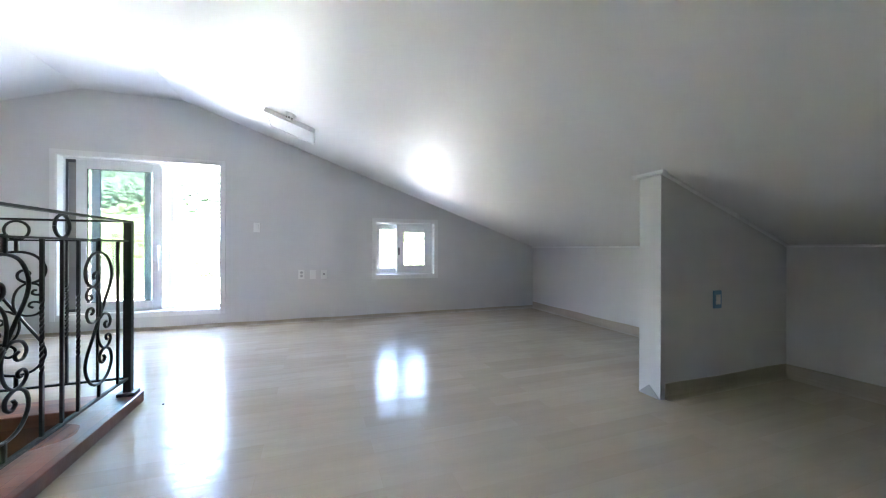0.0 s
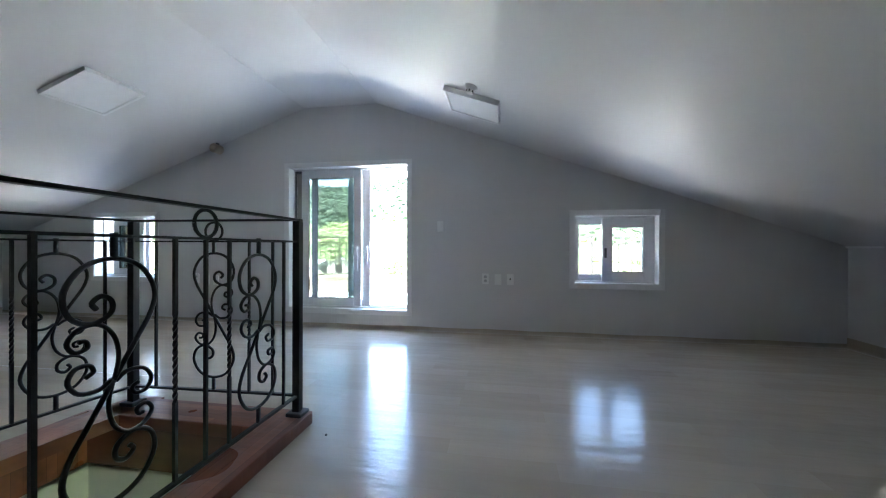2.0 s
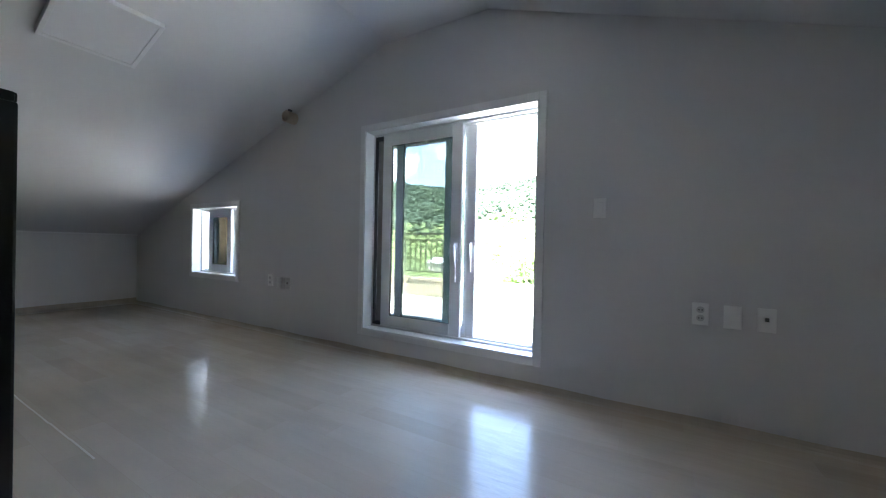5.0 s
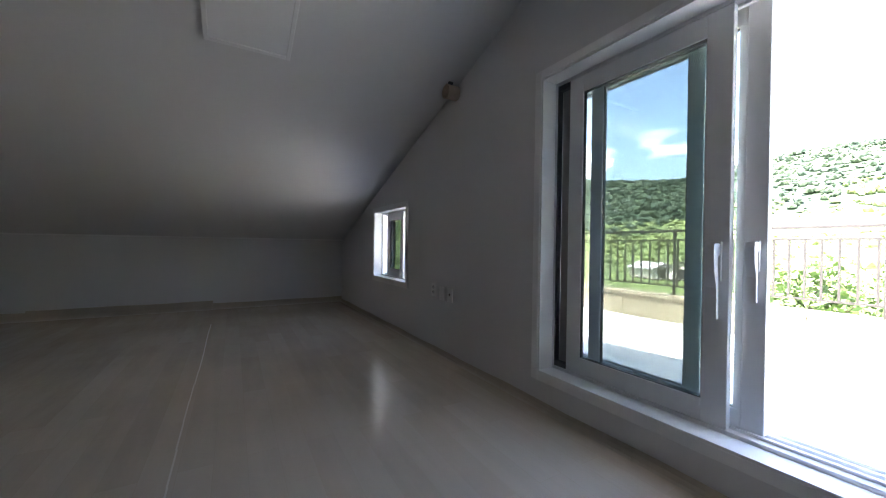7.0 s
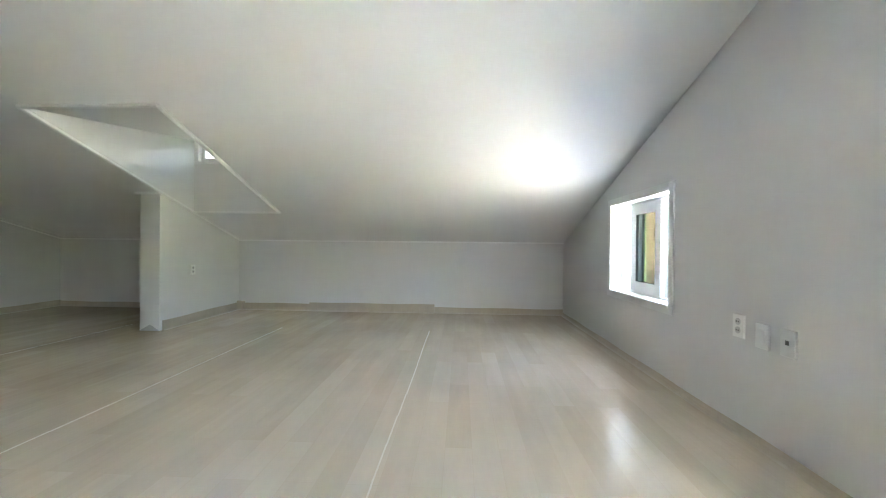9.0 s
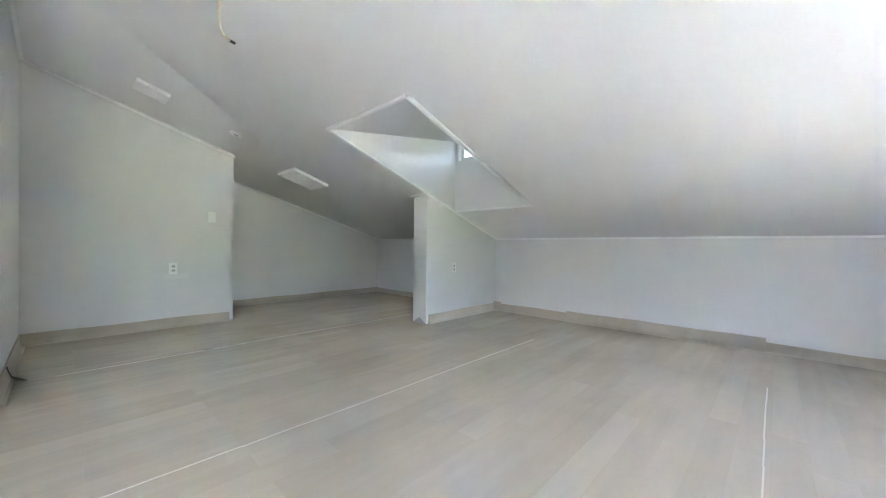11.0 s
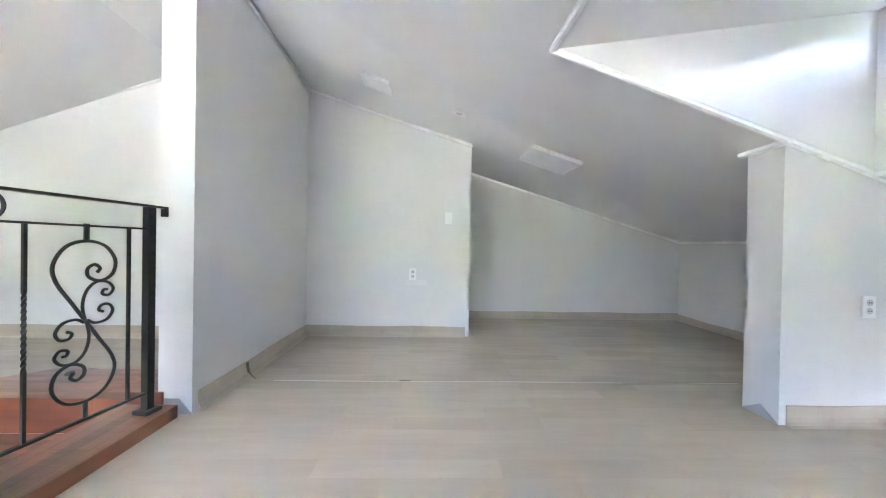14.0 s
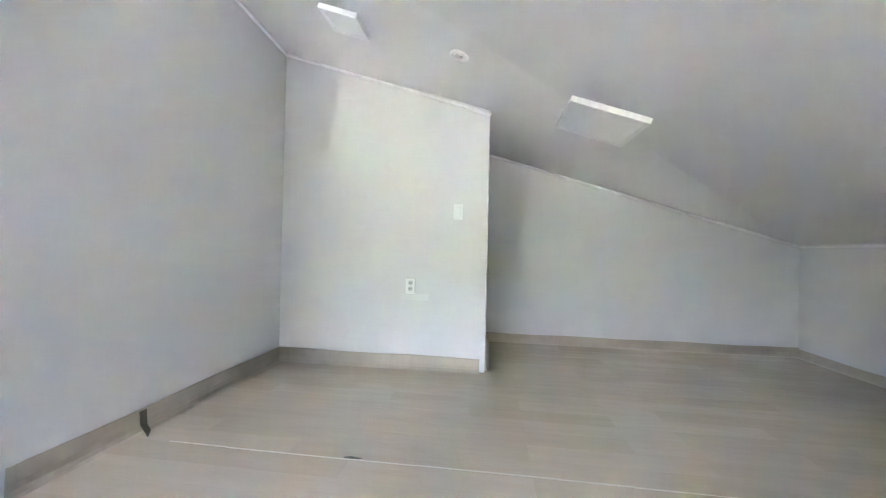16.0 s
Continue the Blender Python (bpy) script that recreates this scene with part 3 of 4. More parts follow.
part("shaft_floor", box(B(), OX0 - 0.1, OX1 + 0.1, OY0 - 0.1, OY1 + 0.1, -2.7, -2.6), VINYL, stairwell)
# wooden fascia and curb boards
CZ = 0.028
bm = B()
t = 0.02
box(bm, OX0, OX0 + t, OY0, OY1, -0.26, CZ - 0.002)
box(bm, OX1 - t, OX1, OY0, OY1, -0.26, CZ - 0.002)
box(bm, OX0 + t, OX1 - t, OY1 - t, OY1, -0.26, CZ - 0.002)
part("fascia", bm, WOOD, stairwell, "red-brown wooden fascia")
for x0, x1, y0, y1 in ((OX1 - 0.03, 0.815, -3.80, -2.305), (-0.36, OX1 - 0.03, OY1 - 0.03, -2.305)):
    part("curb_board", box(B(), x0, x1, y0, y1, FZ, CZ, 0.006), WOOD_Y if y1 - y0 > 1 else WOOD, stairwell, "red-brown varnished curb board")
bm = prism(B(), [(-0.72, -4.93), (-0.44, -4.93), (-0.40, -4.2), (-0.17, -2.29), (-0.36, -2.29), (-0.71, -4.3)], "z", FZ, CZ)
part("curb_board", bm, WOOD_Y, stairwell, "red-brown varnished curb board")
part("curb_board", box(B(), -0.62, -0.43, -4.967, -4.945, FZ, 0.085, 0.004), WOOD, stairwell, "upright end board at the wall")

stairs = thing("stairs", "red-brown varnished wooden stairs going down", "stairs")
for i in range(9):
    y0 = OY0 + i * 0.26
    z = CZ - 0.005 - i * 0.2
    if i == 0:
        bm = prism(B(), [(-0.555, -5.48), (0.48, -5.48), (0.80, -5.15), (0.80, OY0 + 0.02), (-0.555, OY0 + 0.02)], "z", FZ, CZ)
    else:
        bm = box(B(), OX0 + t, OX1 - t, y0 - 0.26, y0 + 0.03, z - 0.04, z, 0.008)
    part("tread", bm, WOOD, stairs)
    part("riser", box(B(), OX0 + t, OX1 - t, y0 - 0.02, y0 + 0.006, z - 0.198, (z - 0.042) if i else -0.003), WOOD, stairs)

# ---- railings of wrought iron ----
HS = [(235, 485), (205, 420), (178, 360), (172, 310), (195, 258), (235, 240), (275, 255), (298, 300), (292, 345), (265, 365), (240, 350), (238, 325), (252, 313), (264, 325), (258, 338)]
HC1 = [(235, 490), (228, 440), (235, 395), (255, 368), (280, 370), (294, 392), (285, 412), (270, 408), (272, 395), (280, 394)]
HC2 = [(238, 482), (255, 495), (280, 490), (293, 465), (285, 443), (268, 442), (262, 456), (272, 464)]
SU, SV = 0.25 / 130, 0.70 / 490
RZ_TOP, RZ_MID, RZ_LOW = 1.10, 0.98, 0.14


def scroll_mesh():
    bm = B()
    for line, r in ((HS, 0.0075), (HC1, 0.0065), (HC2, 0.0065)):
        for s in (1, -1):
            tube(bm, smooth_line([(s * (a - 235) * SU, 0, s * (485 - b) * SV) for a, b in line], 4), r, 6)
    for s in (1, -1):
        box(bm, -0.008, 0.008, -0.006, 0.006, *sorted((s * 0.345, s * 0.425)))
    for f in bm.faces:
        f.smooth = True
    me = bpy.data.meshes.new("scroll")
    bm.to_mesh(me)
    bm.free()
    me.materials.append(IRON)
    return me


def bar_mesh(twist):
    bm = B()
    n = 60 if twist else 2
    rows = []
    h = RZ_MID - RZ_LOW
    for i in range(n):
        z = h * i / (n - 1)
        a = math.radians(1080) * min(1, max(0, (z / h - 0.32) / 0.36)) if twist else 0
        rows.append([bm.verts.new((0.0085 * math.cos(a + k * math.pi / 2 + math.pi / 4), 0.0085 * math.sin(a + k * math.pi / 2 + math.pi / 4), z)) for k in range(4)])
    for a, b in zip(rows, rows[1:]):
        for k in range(4):
            bm.faces.new((a[k], a[(k + 1) % 4], b[(k + 1) % 4], b[k]))
    me = bpy.data.meshes.new("baluster")
    bm.to_mesh(me)
    bm.free()
    me.materials.append(IRON)
    return me


SCROLL, BAR, TWIST = scroll_mesh(), bar_mesh(False), bar_mesh(True)
bm = B()
tube(bm, [(0.052 * math.cos(a * math.tau / 28), 0, 0.052 * math.sin(a * math.tau / 28)) for a in range(29)], 0.007, 6)
RING = bpy.data.meshes.new("ring")
bm.to_mesh(RING)
bm.free()
RING.materials.append(IRON)


def railing(p, q, layout, posts, label):
    """layout: (distance, kind) along p-q."""
    p, q = Vector((*p, CZ)), Vector((*q, CZ))
    d = q - p
    ang = math.degrees(math.atan2(d.y, d.x))
    r = thing("stair_railing", label, "railing", pose(p.x, p.y, p.z, 0, 0, ang), "railings round the stairwell")
    L = d.length

    def sub(name, me, x, z, flip=False):
        o = new(name, me)
        o.parent = r
        o.location = (x, 0, z - CZ)
        if flip:
            o.rotation_euler = (0, 0, math.pi)
        return o
    part("top_rail", box(B(), -0.02, L + 0.02, -0.017, 0.017, RZ_TOP - 0.012 - CZ, RZ_TOP - CZ, 0.003), IRON, r)
    part("middle_rail", box(B(), 0, L, -0.009, 0.009, RZ_MID - 0.009 - CZ, RZ_MID - CZ), IRON, r)
    part("bottom_rail", box(B(), 0, L, -0.009, 0.009, RZ_LOW - 0.012 - CZ, RZ_LOW - CZ), IRON, r)
    for x in posts:
        b = part("post", box(B(), x - 0.02, x + 0.02, -0.02, 0.02, 0, RZ_TOP - 0.012 - CZ, 0.003), IRON, r)
        bm = box(B(), x - 0.045, x + 0.045, -0.045, 0.045, 0, 0.022, 0.008)
        part("base_plate", bm, IRON, b)
    for x, k in layout:
        if k in "bt":
            sub("baluster", TWIST if k == "t" else BAR, x, RZ_LOW)
        elif k in "sz":
            sub("scroll", SCROLL, x, (RZ_LOW + RZ_MID) / 2, k == "z")
        elif k == "o":
            sub("scroll", SCROLL, x, (RZ_LOW + RZ_MID) / 2, True)
            sub("ring", RING, x, RZ_MID + 0.052)
        elif k == "r":
            sub("baluster", BAR, x, RZ_LOW)
            o = sub("ring", RING, x, RZ_MID + 0.052)
    return r


LAB = "black wrought-iron railing with scrolls standing on a wooden curb"
railing((0.755, -2.36), (0.755, -3.62), [(0.127, "b"), (0.318, "s"), (0.497, "t"), (0.615, "r"), (0.743, "t"), (0.939, "s"), (1.12, "b")], (0, 1.26), LAB + ", long side")
railing((0.755, -2.36), (-0.26, -2.40), [(0.147, "b"), (0.287, "t"), (0.503, "o"), (0.74, "t"), (0.867, "b")], (1.016,), LAB + ", short side")
rw = railing((-0.63, -4.84), (-0.26, -2.40), [(0.105, "b"), (0.29, "z"), (0.50, "t"), (0.61, "r"), (0.72, "t"), (0.92, "z"), (1.11, "b"), (1.35, "b"), (1.53, "z"), (1.74, "t"), (1.86, "r"), (1.98, "t"), (2.13, "z"), (2.33, "b")], (0, 1.22), "black wrought-iron railing with scrolls, fixed near the white pillar")
bm = box(B(), -0.10, -0.02, -0.012, 0.012, RZ_TOP - 0.012 - CZ, RZ_TOP - CZ, 0.003)
box(bm, -0.098, -0.075, -0.014, 0.014, RZ_TOP - 0.055 - CZ, RZ_TOP - 0.012 - CZ, 0.003)
part("rail_end", bm, IRON, rw)

# ---- switches and sockets ----


def plate(name, label, cat, m, kind, film=False):
    """Wall plate; local -y faces the room."""
    o = thing(name, label, cat, m, "wall plates")
    part("plate", box(B(), -0.038, 0.038, -0.0105, 0.006, -0.062, 0.062, 0.004), BLUE if film else PLATE, o)
    if kind == "switch":
        part("rocker", box(B(), -0.019, 0.019, -0.017, -0.0105, -0.033, 0.033, 0.003), PLATE, o)
    elif kind == "socket":
        for z in (0.023, -0.023):
            bm = B()
            bmesh.ops.create_cone(bm, cap_ends=True, segments=20, radius1=0.019, radius2=0.018, depth=0.004, matrix=pose(0, -0.0105, z, 90, 0, 0))
            s = part("socket_face", bm, FACE, o)
            for dx in (-0.007, 0.007):
                bm = B()
                bmesh.ops.create_cone(bm, cap_ends=True, segments=10, radius1=0.0035, radius2=0.0035, depth=0.004, matrix=pose(dx, -0.0125, z, 90, 0, 0))
                part("pin_hole", bm, HOLE, s)
    elif kind == "jack":
        part("jack", box(B(), -0.008, 0.008, -0.0135, -0.0105, -0.006, 0.014), HOLE, o)
    elif kind == "blank":
        part("cover", box(B(), -0.022, 0.022, -0.0135, -0.0105, -0.034, 0.034, 0.002), PLATE, o)
    return o


plate("light_switch", "white light switch beside the terrace door", "switch", pose(1.142, 0, 1.2), "switch")
plate("wall_socket", "white double socket on the gable wall", "socket", pose(1.672, 0, 0.59), "socket")
plate("wall_socket", "white blank cover plate on the gable wall", "cover plate", pose(1.815, 0, 0.585), "blank")
plate("wall_socket", "white aerial socket on the gable wall", "socket", pose(1.955, 0, 0.585), "jack")
plate("wall_socket", "white double socket near the small window", "socket", pose(-2.15, 0, 0.53), "socket")
plate("wall_socket", "white blank plate near the small window", "cover plate", pose(-2.0, 0, 0.51), "blank")
plate("wall_socket", "white aerial socket near the small window", "socket", pose(-1.86, 0, 0.51), "jack")
plate("light_switch", "white light switch on the partition", "switch", pose(-2.25, -6.73, 1.21, 0, 0, 180), "switch")
plate("wall_socket", "white double socket on the partition", "socket", pose(-1.88, -6.73, 0.615, 0, 0, 180), "socket")
plate("wall_socket", "white double socket on the stub wall", "socket", pose(-4.50, -4.87, 0.62, 0, 0, 180), "socket")
plate("wall_socket", "socket still covered in blue protective film", "socket", pose(4.47, -3.395, 0.59), "blank", film=True)
bm = box(B(), -2.03, -1.80, -6.73, -6.7285, 0.50, 0.555, 0.0)
tagged(part("wall_patch", bm, PATCH), "paler patch of wallpaper under the socket", "patch")

# ---- ceiling fixtures ----


def on_slope(x, y, west=True):
    k = math.degrees(math.atan2(abs(roofz(x + 0.2, y) - roofz(x - 0.2, y)), 0.4))
    return pose(x, y, roofz(x, y) + 0.002, 0, -k if west else k, 0)


def panel(x, y, sx, sy, west, label, h=0.03):
    o = thing("ceiling_light", label, "ceiling light", on_slope(x, y, west), "flat ceiling lights")
    fw = 0.028
    bm = B()
    box(bm, -sx / 2, sx / 2, -sy / 2, -sy / 2 + fw, -h, 0.0, 0.004)
    box(bm, -sx / 2, sx / 2, sy / 2 - fw, sy / 2, -h, 0.0, 0.004)
    box(bm, -sx / 2, -sx / 2 + fw, -sy / 2 + fw, sy / 2 - fw, -h, 0.0, 0.004)
    box(bm, sx / 2 - fw, sx / 2, -sy / 2 + fw, sy / 2 - fw, -h, 0.0, 0.004)
    part("housing", bm, TRIM, o)
    part("diffuser", box(B(), -sx / 2 + fw, sx / 2 - fw, -sy / 2 + fw, sy / 2 - fw, -h + 0.006, -0.002, 0.001), LAMP, o, "frosted white panel, unlit")
    return o


panel(1.60, -0.895, 0.50, 0.47, False, "square white flat ceiling light, unlit, on the slope", 0.045)
panel(-1.70, -1.545, 0.50, 0.50, True, "square white flat ceiling light, unlit, by the gable", 0.04)
panel(-1.595, -6.01, 0.25, 0.235, True, "small square white ceiling light, unlit, near the partition", 0.032)
panel(-3.185, -6.335, 0.475, 0.47, True, "square white flat ceiling light, unlit, over the alcove", 0.036)
o = thing("smoke_detector", "round white smoke detector on the sloping ceiling", "detector", on_slope(1.61, -1.26, False))
bm = B()
bmesh.ops.create_cone(bm, cap_ends=True, segments=28, radius1=0.035, radius2=0.055, depth=0.03, matrix=pose(0, 0, -0.015))
part("base", bm, PLATE, o, shade=False)
bm = B()
bmesh.ops.create_cone(bm, cap_ends=True, segments=20, radius1=0.026, radius2=0.03, depth=0.03, matrix=pose(0, 0, -0.045))
hd = part("sensor_head", bm, PLATE, o)
for a in range(6):
    part("vent_slot", box(B(), -0.006, 0.006, -0.0315, -0.027, -0.05, -0.036), HOLE, hd).rotation_euler = (0, 0, a * math.pi / 3)
o = thing("downlight", "small round recessed downlight with a bare socket", "downlight", on_slope(-2.297, -6.034))
bm = B()
tube(bm, [(0.052 * math.cos(a * math.tau / 24), 0.052 * math.sin(a * math.tau / 24), -0.004) for a in range(25)], 0.008, 6)
part("rim", bm, TRIM, o, shade=True)
bm = B()
bmesh.ops.create_cone(bm, cap_ends=True, segments=20, radius1=0.049, radius2=0.049, depth=0.004, matrix=pose(0, 0, -0.003))
part("reflector", bm, PLATE, o)
part("lamp_socket", tube(B(), [(-0.02, 0, -0.008), (0.0, 0.01, -0.018), (0.02, 0.0, -0.008)], 0.008), FACE, o)
zc = roofz(-1.66, -4.17)
o = thing("hanging_cable", "cream cable end hanging out of the ceiling", "cable", pose(-1.66, -4.17, zc))
part("wire", tube(B(), smooth_line([(0, 0, 0.01), (0.02, 0.01, -0.08), (0.012, -0.005, -0.17), (-0.007, -0.011, -0.215), (-0.05, -0.04, -0.225)]), 0.007), WIRE, o, shade=True)
part("taped_tip", tube(B(), [(-0.05, -0.04, -0.225), (-0.081, -0.051, -0.225)], 0.009), GASKET, o)
o = thing("pipe_stub", "short beige plastic pipe end sticking out of the wall", "pipe", pose(-1.806, 0, 2.225))
bm = B()
n = 24
rings = []
for r, y in ((0.058, 0.0), (0.058, -0.11), (0.05, -0.11), (0.05, -0.02)):
    rings.append([bm.verts.new((r * math.cos(k * math.tau / n), y, r * math.sin(k * math.tau / n))) for k in range(n)])
for a, b in zip(rings, rings[1:]):
    for k in range(n):
        bm.faces.new((a[k], b[k], b[(k + 1) % n], a[(k + 1) % n]))
bm.faces.new(rings[-1])
bmesh.ops.recalc_face_normals(bm, faces=bm.faces[:])
part("pipe", bm, BEIGE, o, shade=False)
part("clip", box(B(), 0.035, 0.055, -0.11, -0.07, 0.045, 0.062, 0.003), HOLE, o)

# ---- terrace ----
TZ = -0.05
tagged(part("terrace_floor", box(B(), -9.5, 9.5, GT, 3.75, TZ - 0.3, TZ), CONCRETE), "sunlit pale concrete terrace floor", "terrace", kind="structure")
par = thing("parapet", "low parapet of beige stone blocks along the terrace", "parapet", kind="structure")
for i in range(19):
    x0 = -9.5 + i
    part("block", box(B(), x0 + 0.004, x0 + 0.996, 3.45, 3.70, TZ, 0.26, 0.006), PARAPET, par)
    part("coping", box(B(), x0 + 0.004, x0 + 0.996, 3.42, 3.73, 0.26, 0.31, 0.006), PARAPET, par)
tr = thing("terrace_railing", "dark steel terrace railing of thin bars", "railing")
part("top_rail", box(B(), -9.4, 9.4, 3.555, 3.595, 1.17, 1.20, 0.004), STEEL, tr)
part("middle_rail", box(B(), -9.4, 9.4, 3.565, 3.585, 1.05, 1.07), STEEL, tr)
part("bottom_rail", box(B(), -9.4, 9.4, 3.565, 3.585, 0.42, 0.44), STEEL, tr)
bm = box(B(), -0.009, 0.009, -0.009, 0.009, 0.44, 1.05)
first = part("bar", bm, STEEL, tr)
first.location = (-9.3, 3.575, 0)
for i in range(1, 150):
    o = new("bar", first.data)
    o.parent = tr
    o.location = (-9.3 + i * 0.125, 3.575, 0)
pm = None
for i in range(11):
    if pm is None:
        ob = part("post", box(B(), -0.013, 0.013, -0.013, 0.013, 0.31, 1.17), STEEL, tr)
        pm = ob.data
    else:
        ob = new("post", pm)
        ob.parent = tr
    ob.location = (-9.2 + i * 1.84, 3.575, 0)

# ---- ground, fields, hills and woods ----
bm = B()
box(bm, -2500, 2500, -2500, 2500, -7.0, -6.0)
tagged(part("ground", bm, GRASS), "green fields below the house", "ground", kind="structure")
bm = B()
box(bm, XW - 0.3, XE + 0.3, YS - 0.3, -0.0, -6.0, -2.75)
box(bm, XW - 0.3, XW - 0.1, YS - 0.3, 0, -2.75, -0.26)
box(bm, XW - 0.1, XE + 0.3, YS - 0.3, YS - 0.1, -2.75, -0.26)
# Unseen east wall with an added opening that lets daylight into the shaft.
box(bm, XE + 0.1, XE + 0.3, YS - 0.1, -4.6, -2.75, -0.26)
box(bm, XE + 0.1, XE + 0.3, -3.4, 0, -2.75, -0.26)
box(bm, XE + 0.1, XE + 0.3, -4.6, -3.4, -2.75, -2.5)
box(bm, XE + 0.1, XE + 0.3, -4.6, -3.4, -0.7, -0.26)
box(bm, -9.5, 9.5, 0.0, 3.75, -6.0, TZ - 0.31)
tagged(part("lower_house", bm, OUTW), "plain rendered lower storeys with an added opening to light the stairwell", "house", kind="structure")


def hill_z(x, y):
    r = math.hypot(x, y)
    a = math.degrees(math.atan2(-x, y))
    prof = 9.5 + 1.0 * math.sin(math.radians(a * 2.0 - 35)) + 1.3 * math.sin(math.radians(a * 5 + 60)) + 0.6 * math.sin(math.radians(a * 11))
    far = min(1.0, max(0.0, (r - 90) / 210.0))
    near = min(1.0, max(0.0, (r - 40) / 60.0)) * 4
    return -6.0 + near + (math.tan(math.radians(prof)) * 300 + 2) * far * far * (3 - 2 * far) + 4 * noise.noise((x * 0.02, y * 0.02, 0))


bm = B()
grid, SLOPE = [], []
for i in range(73):
    a = radians(-120 + i * 240 / 72)
    grid.append([bm.verts.new((-math.sin(a) * r, math.cos(a) * r, hill_z(-math.sin(a) * r, math.cos(a) * r) - (8 if r < 45 else 0))) for r in (42, 60, 80, 100, 130, 160, 200, 240, 280, 320, 360, 500)])
    SLOPE.append([v.co.copy() for v in grid[-1][:6]])
for p, q in zip(grid, grid[1:]):
    for k in range(5, 11):
        bm.faces.new((p[k], q[k], q[k + 1], p[k + 1]))
bmesh.ops.recalc_face_normals(bm, faces=bm.faces[:])
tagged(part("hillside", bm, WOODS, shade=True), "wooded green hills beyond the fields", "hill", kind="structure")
bm = B()
rows = [[bm.verts.new(v) for v in p] for p in SLOPE]
for p, q in zip(rows, rows[1:]):
    for k in range(5):
        bm.faces.new((p[k], q[k], q[k + 1], p[k + 1]))
bmesh.ops.recalc_face_normals(bm, faces=bm.faces[:])
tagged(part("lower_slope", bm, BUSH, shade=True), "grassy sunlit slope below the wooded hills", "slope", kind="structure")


def blob_data(seed, n=1):
    b = bmesh.new()
    bmesh.ops.create_icosphere(b, subdivisions=n, radius=1.0)
    vs = np.array([v.co[:] for v in b.verts])
    fs = np.array([[v.index for v in f.verts] for f in b.faces])
    b.free()
    return vs, fs


def clumps(name, places, material, label, category, sub=1, seed=3):
    rng = np.random.default_rng(seed)
    vs, fs = blob_data(0, sub)
    V, F = [], []
    for i, (x, y, z, r) in enumerate(places):
        j = vs * (1 + rng.uniform(-0.3, 0.3, (len(vs), 1))) * r * np.array([1, 1, rng.uniform(0.6, 1.05)])
        V.append(j + np.array([x, y, z]))
        F.append(fs + i * len(vs))
    me = bpy.data.meshes.new(name)
    me.from_pydata(np.concatenate(V).tolist(), [], np.concatenate(F).tolist())
    me.materials.append(material)
    return tagged(new(name, me), label, category, kind="stuff")


rng = random.Random(5)
pl = []
bush = []
for _ in range(25000):
    a, r = radians(rng.uniform(-75, 88)), 75 + 290 * rng.random() ** 0.75
    x, y = -math.sin(a) * r, math.cos(a) * r
    s = (0.65 + 1.3 * rng.random() ** 2) * (0.55 + r / 480)
    edge = 150 + 25 * math.sin(math.degrees(a) * 0.11) + 40 * noise.noise((x * 0.03, y * 0.03, 5))
    (bush if r < edge else pl).append((x, y, hill_z(x, y) + s * 0.3, s))
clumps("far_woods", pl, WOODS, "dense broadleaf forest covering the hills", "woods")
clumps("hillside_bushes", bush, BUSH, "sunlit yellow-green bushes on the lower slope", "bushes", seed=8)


def tree(x, y, h, seed, label):
    """Tapered trunk with limbs and a crown of many leaf clumps."""
    r0 = random.Random(seed)
    z = -6.0
    o = thing("tree", label, "tree", pose(x, y, z), "trees below the terrace")
    bm = B()
    bmesh.ops.create_cone(bm, cap_ends=True, segments=9, radius1=0.18, radius2=0.07, depth=h * 0.7, matrix=pose(0, 0, h * 0.35))
    for k in range(6):
        a = k * 1.1 + seed
        tube(bm, [(0, 0, h * (0.35 + 0.06 * k)), (math.cos(a) * h * 0.12, math.sin(a) * h * 0.12, h * (0.45 + 0.06 * k)), (math.cos(a) * h * 0.22, math.sin(a) * h * 0.22, h * (0.52 + 0.07 * k))], 0.04, 5)
    part("trunk", bm, BARK, o)
    vs, fs = [], []
    nr = np.random.default_rng(seed)
    for k in range(2600):
        u = nr.normal(size=3)
        u /= np.linalg.norm(u)
        lump = 0.75 + 0.35 * math.sin(u[0] * 5 + seed) * math.sin(u[1] * 4 + 2 * seed) + 0.15 * math.sin(u[2] * 7)
        c = u * lump * (0.55 + 0.45 * nr.random()) * np.array([h * 0.32, h * 0.32, h * 0.36]) + np.array([0, 0, h * 0.68])
        s = nr.uniform(0.07, 0.16) * h / 6
        e1 = nr.normal(size=3)
        e1 /= np.linalg.norm(e1)
        e2 = np.cross(e1, nr.normal(size=3))
        e2 /= np.linalg.norm(e2)
        b = len(vs)
        vs += [(c - e1 * s).tolist(), (c + e2 * s * 0.55).tolist(), (c + e1 * s).tolist(), (c - e2 * s * 0.55).tolist()]
        fs.append((b, b + 1, b + 2, b + 3))
    me = bpy.data.meshes.new("crown")
    me.from_pydata(vs, [], fs)
    me.materials.append(NEARL)
    cr = new("crown", me)
    cr.parent = o
    return o


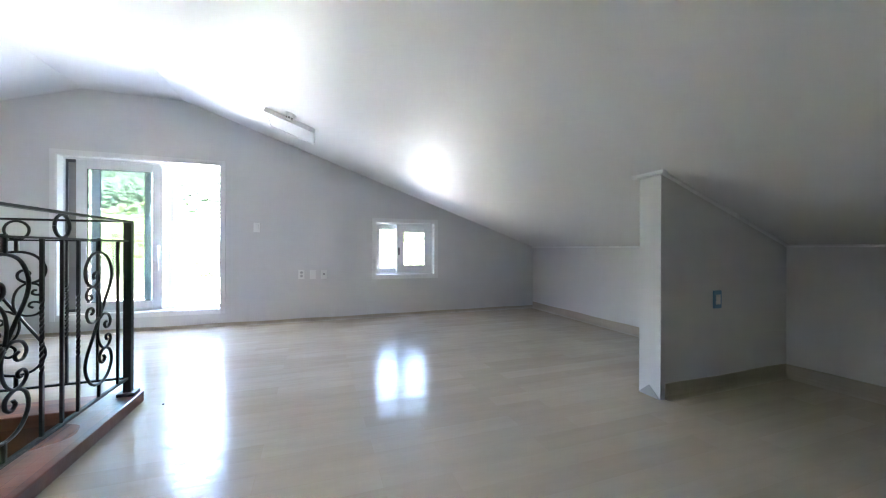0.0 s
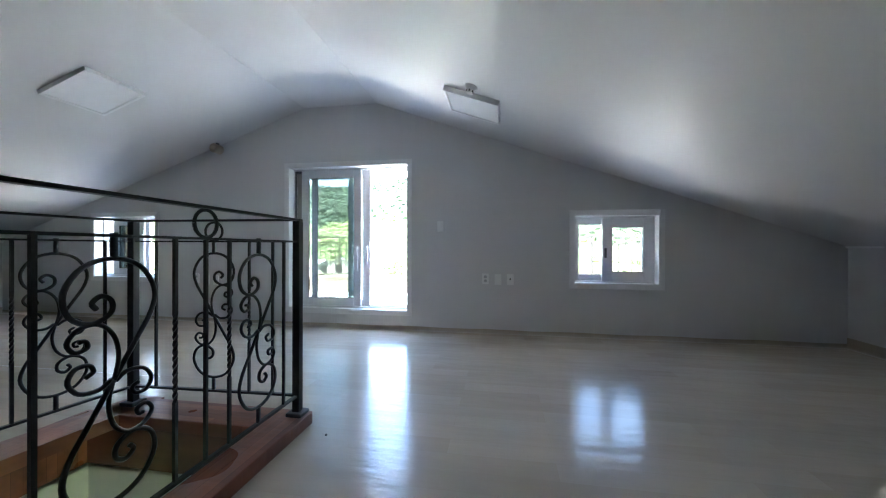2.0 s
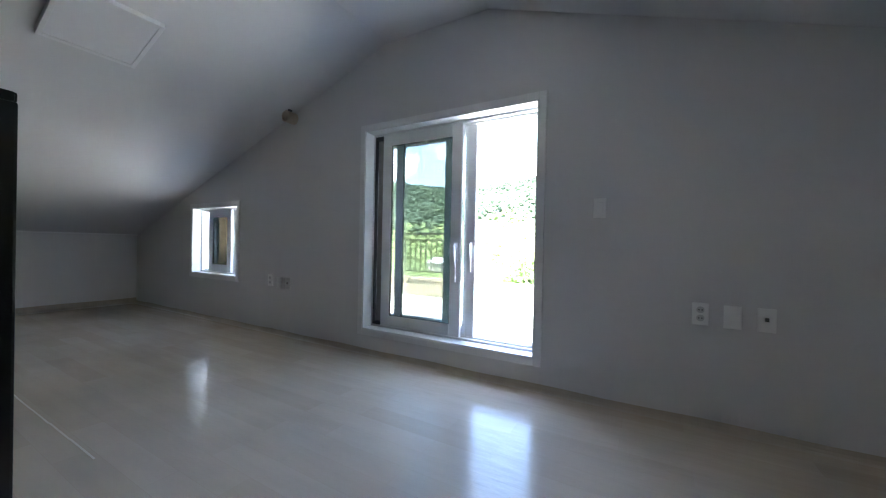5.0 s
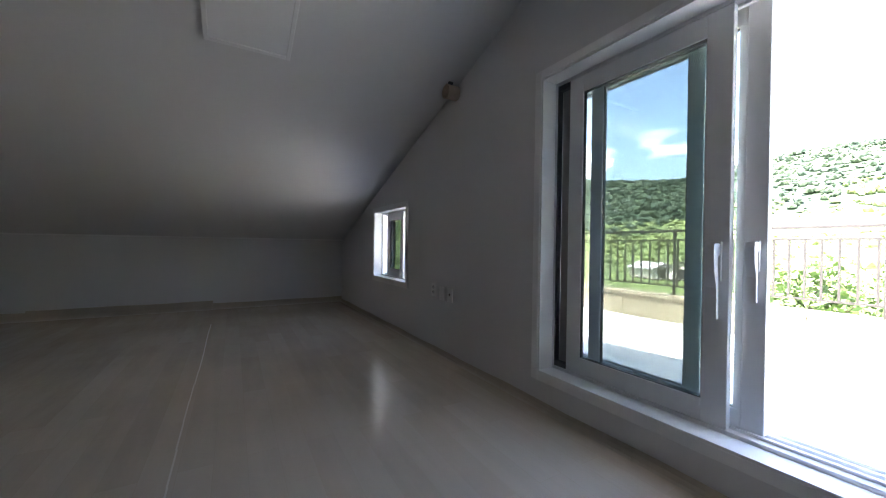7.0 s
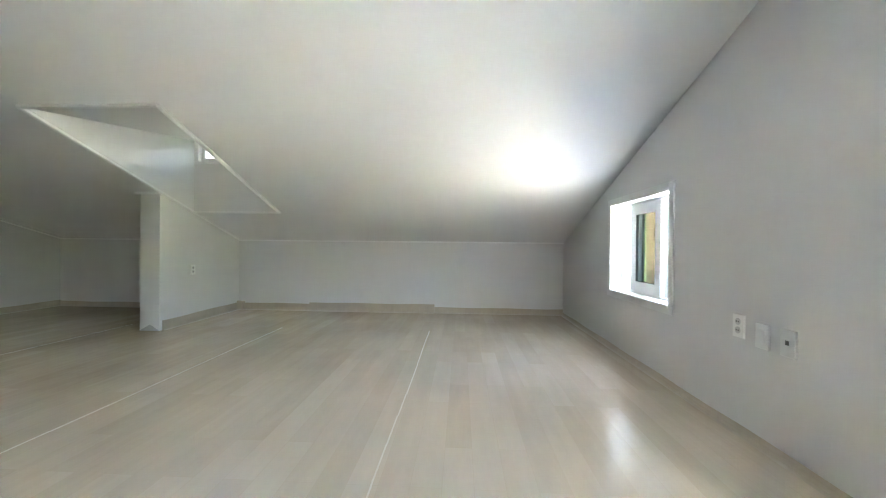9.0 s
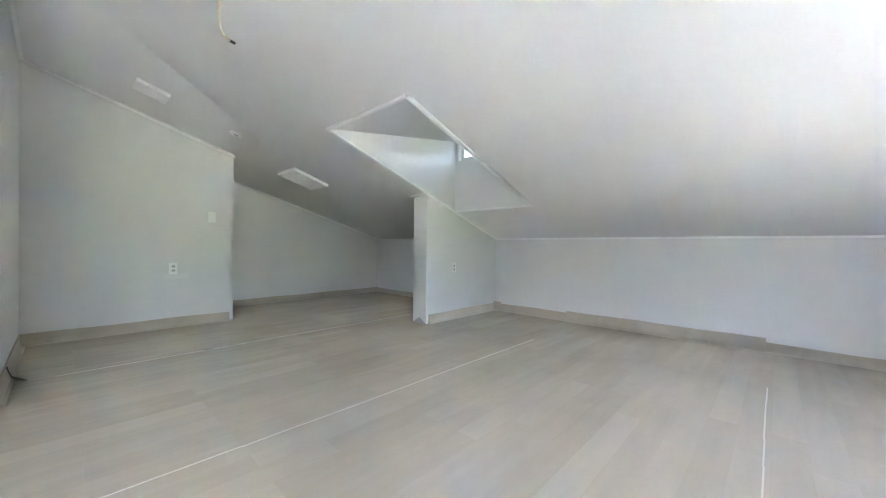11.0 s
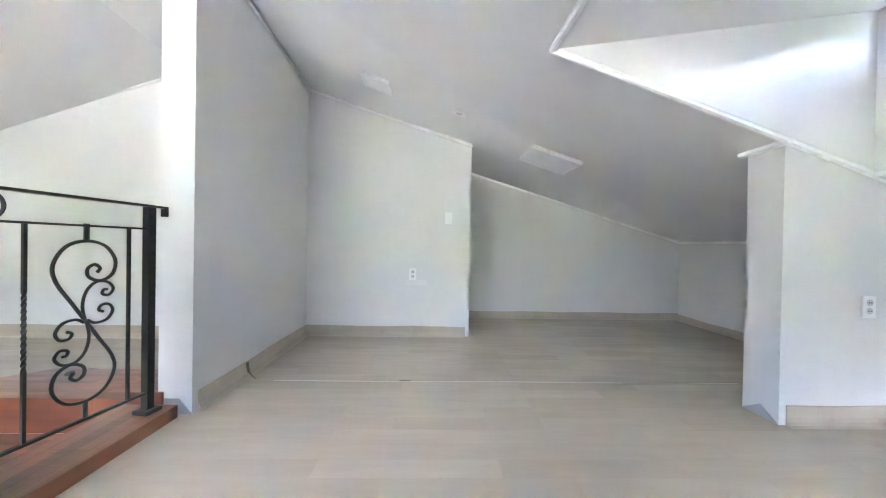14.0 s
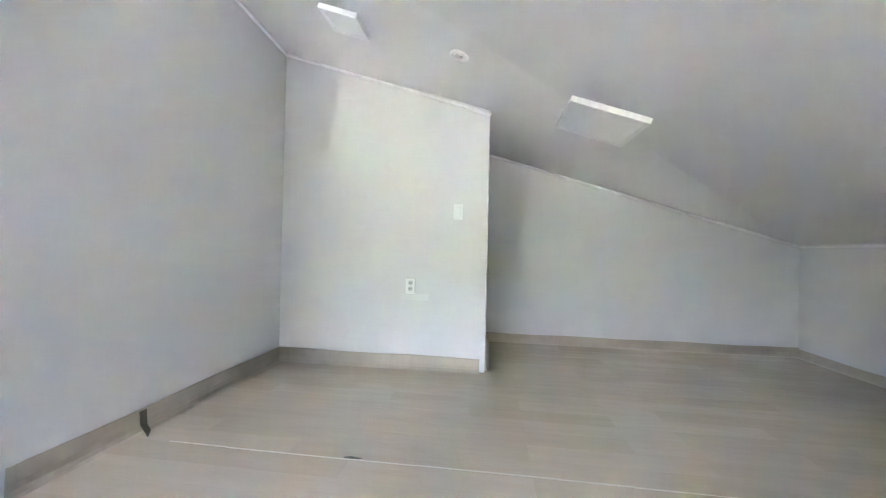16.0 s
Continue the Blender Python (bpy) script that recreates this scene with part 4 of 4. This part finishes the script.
rt = random.Random(11)
for i in range(26):
    a = radians(-58 + i * 5.1 + rt.uniform(-2, 2))
    r = rt.uniform(17, 34)
    h = rt.uniform(5.2, 7.4) if a < radians(15) else rt.uniform(4.0, 6.0)
    if radians(19) < a < radians(33):
        h *= 0.65
    tree(-math.sin(a) * r, math.cos(a) * r, h, i + 1, "leafy green broadleaf tree below the terrace")



def shed(x, y, turn, w, d, h, rise, roofing, label):
    """Small farm building with a pitched roof."""
    o = thing("farm_shed", label, "shed", pose(x, y, hill_z(x, y) - 0.2, 0, 0, turn), "farm sheds in the valley")
    part("wall", prism(B(), [(-w / 2, 0), (w / 2, 0), (w / 2, h), (0, h + rise), (-w / 2, h)], "y", -d / 2, d / 2), OUTW, o)
    bm = B()
    for s in (1, -1):
        prism(bm, [(s * (w / 2 + 0.3), h - 0.1), (0, h + rise + 0.06), (0, h + rise + 0.2), (s * (w / 2 + 0.3), h + 0.06)], "y", -d / 2 - 0.3, d / 2 + 0.3)
    part("roof", bm, roofing, o)
    part("door", box(B(), -0.6, 0.6, -d / 2 - 0.05, -d / 2 + 0.02, 0.2, min(2.0, h - 0.1)), STEEL, o)
    return o


shed(-33.0, 58.5, 62, 3.6, 6.5, 1.6, 0.8, PALE, "long low shed with a pale sheet roof in the valley")
shed(-28.6, 60.0, 20, 4.4, 4.5, 1.7, 1.0, ROOF, "small shed with a dark grey pitched roof")

pier = thing("brick_pier", "red-brown brick pier standing on the terrace", "pier", pose(-4.82, 1.15, TZ))
part("mortar_core", box(B(), -0.19, 0.19, -0.19, 0.19, 0, 2.30), MORTAR, pier)
bm = box(B(), -0.094, 0.094, -0.045, 0.045, -0.03, 0.03, 0.003)
bk = part("brick", bm, BRICK, pier)
k = 0
for row in range(34):
    z = 0.034 + row * 0.067
    for side in range(4):
        a = side * math.pi / 2
        for i in (0, 1):
            u = -0.1 + i * 0.2 + (0.0 if (row + side) % 2 else 0.004)
            o = bk if k == 0 else new("brick", bk.data)
            k += 1
            o.parent = pier
            o.location = (u * math.cos(a) + 0.152 * math.sin(a), u * math.sin(a) - 0.152 * math.cos(a), z)
            o.rotation_euler = (0, 0, a)
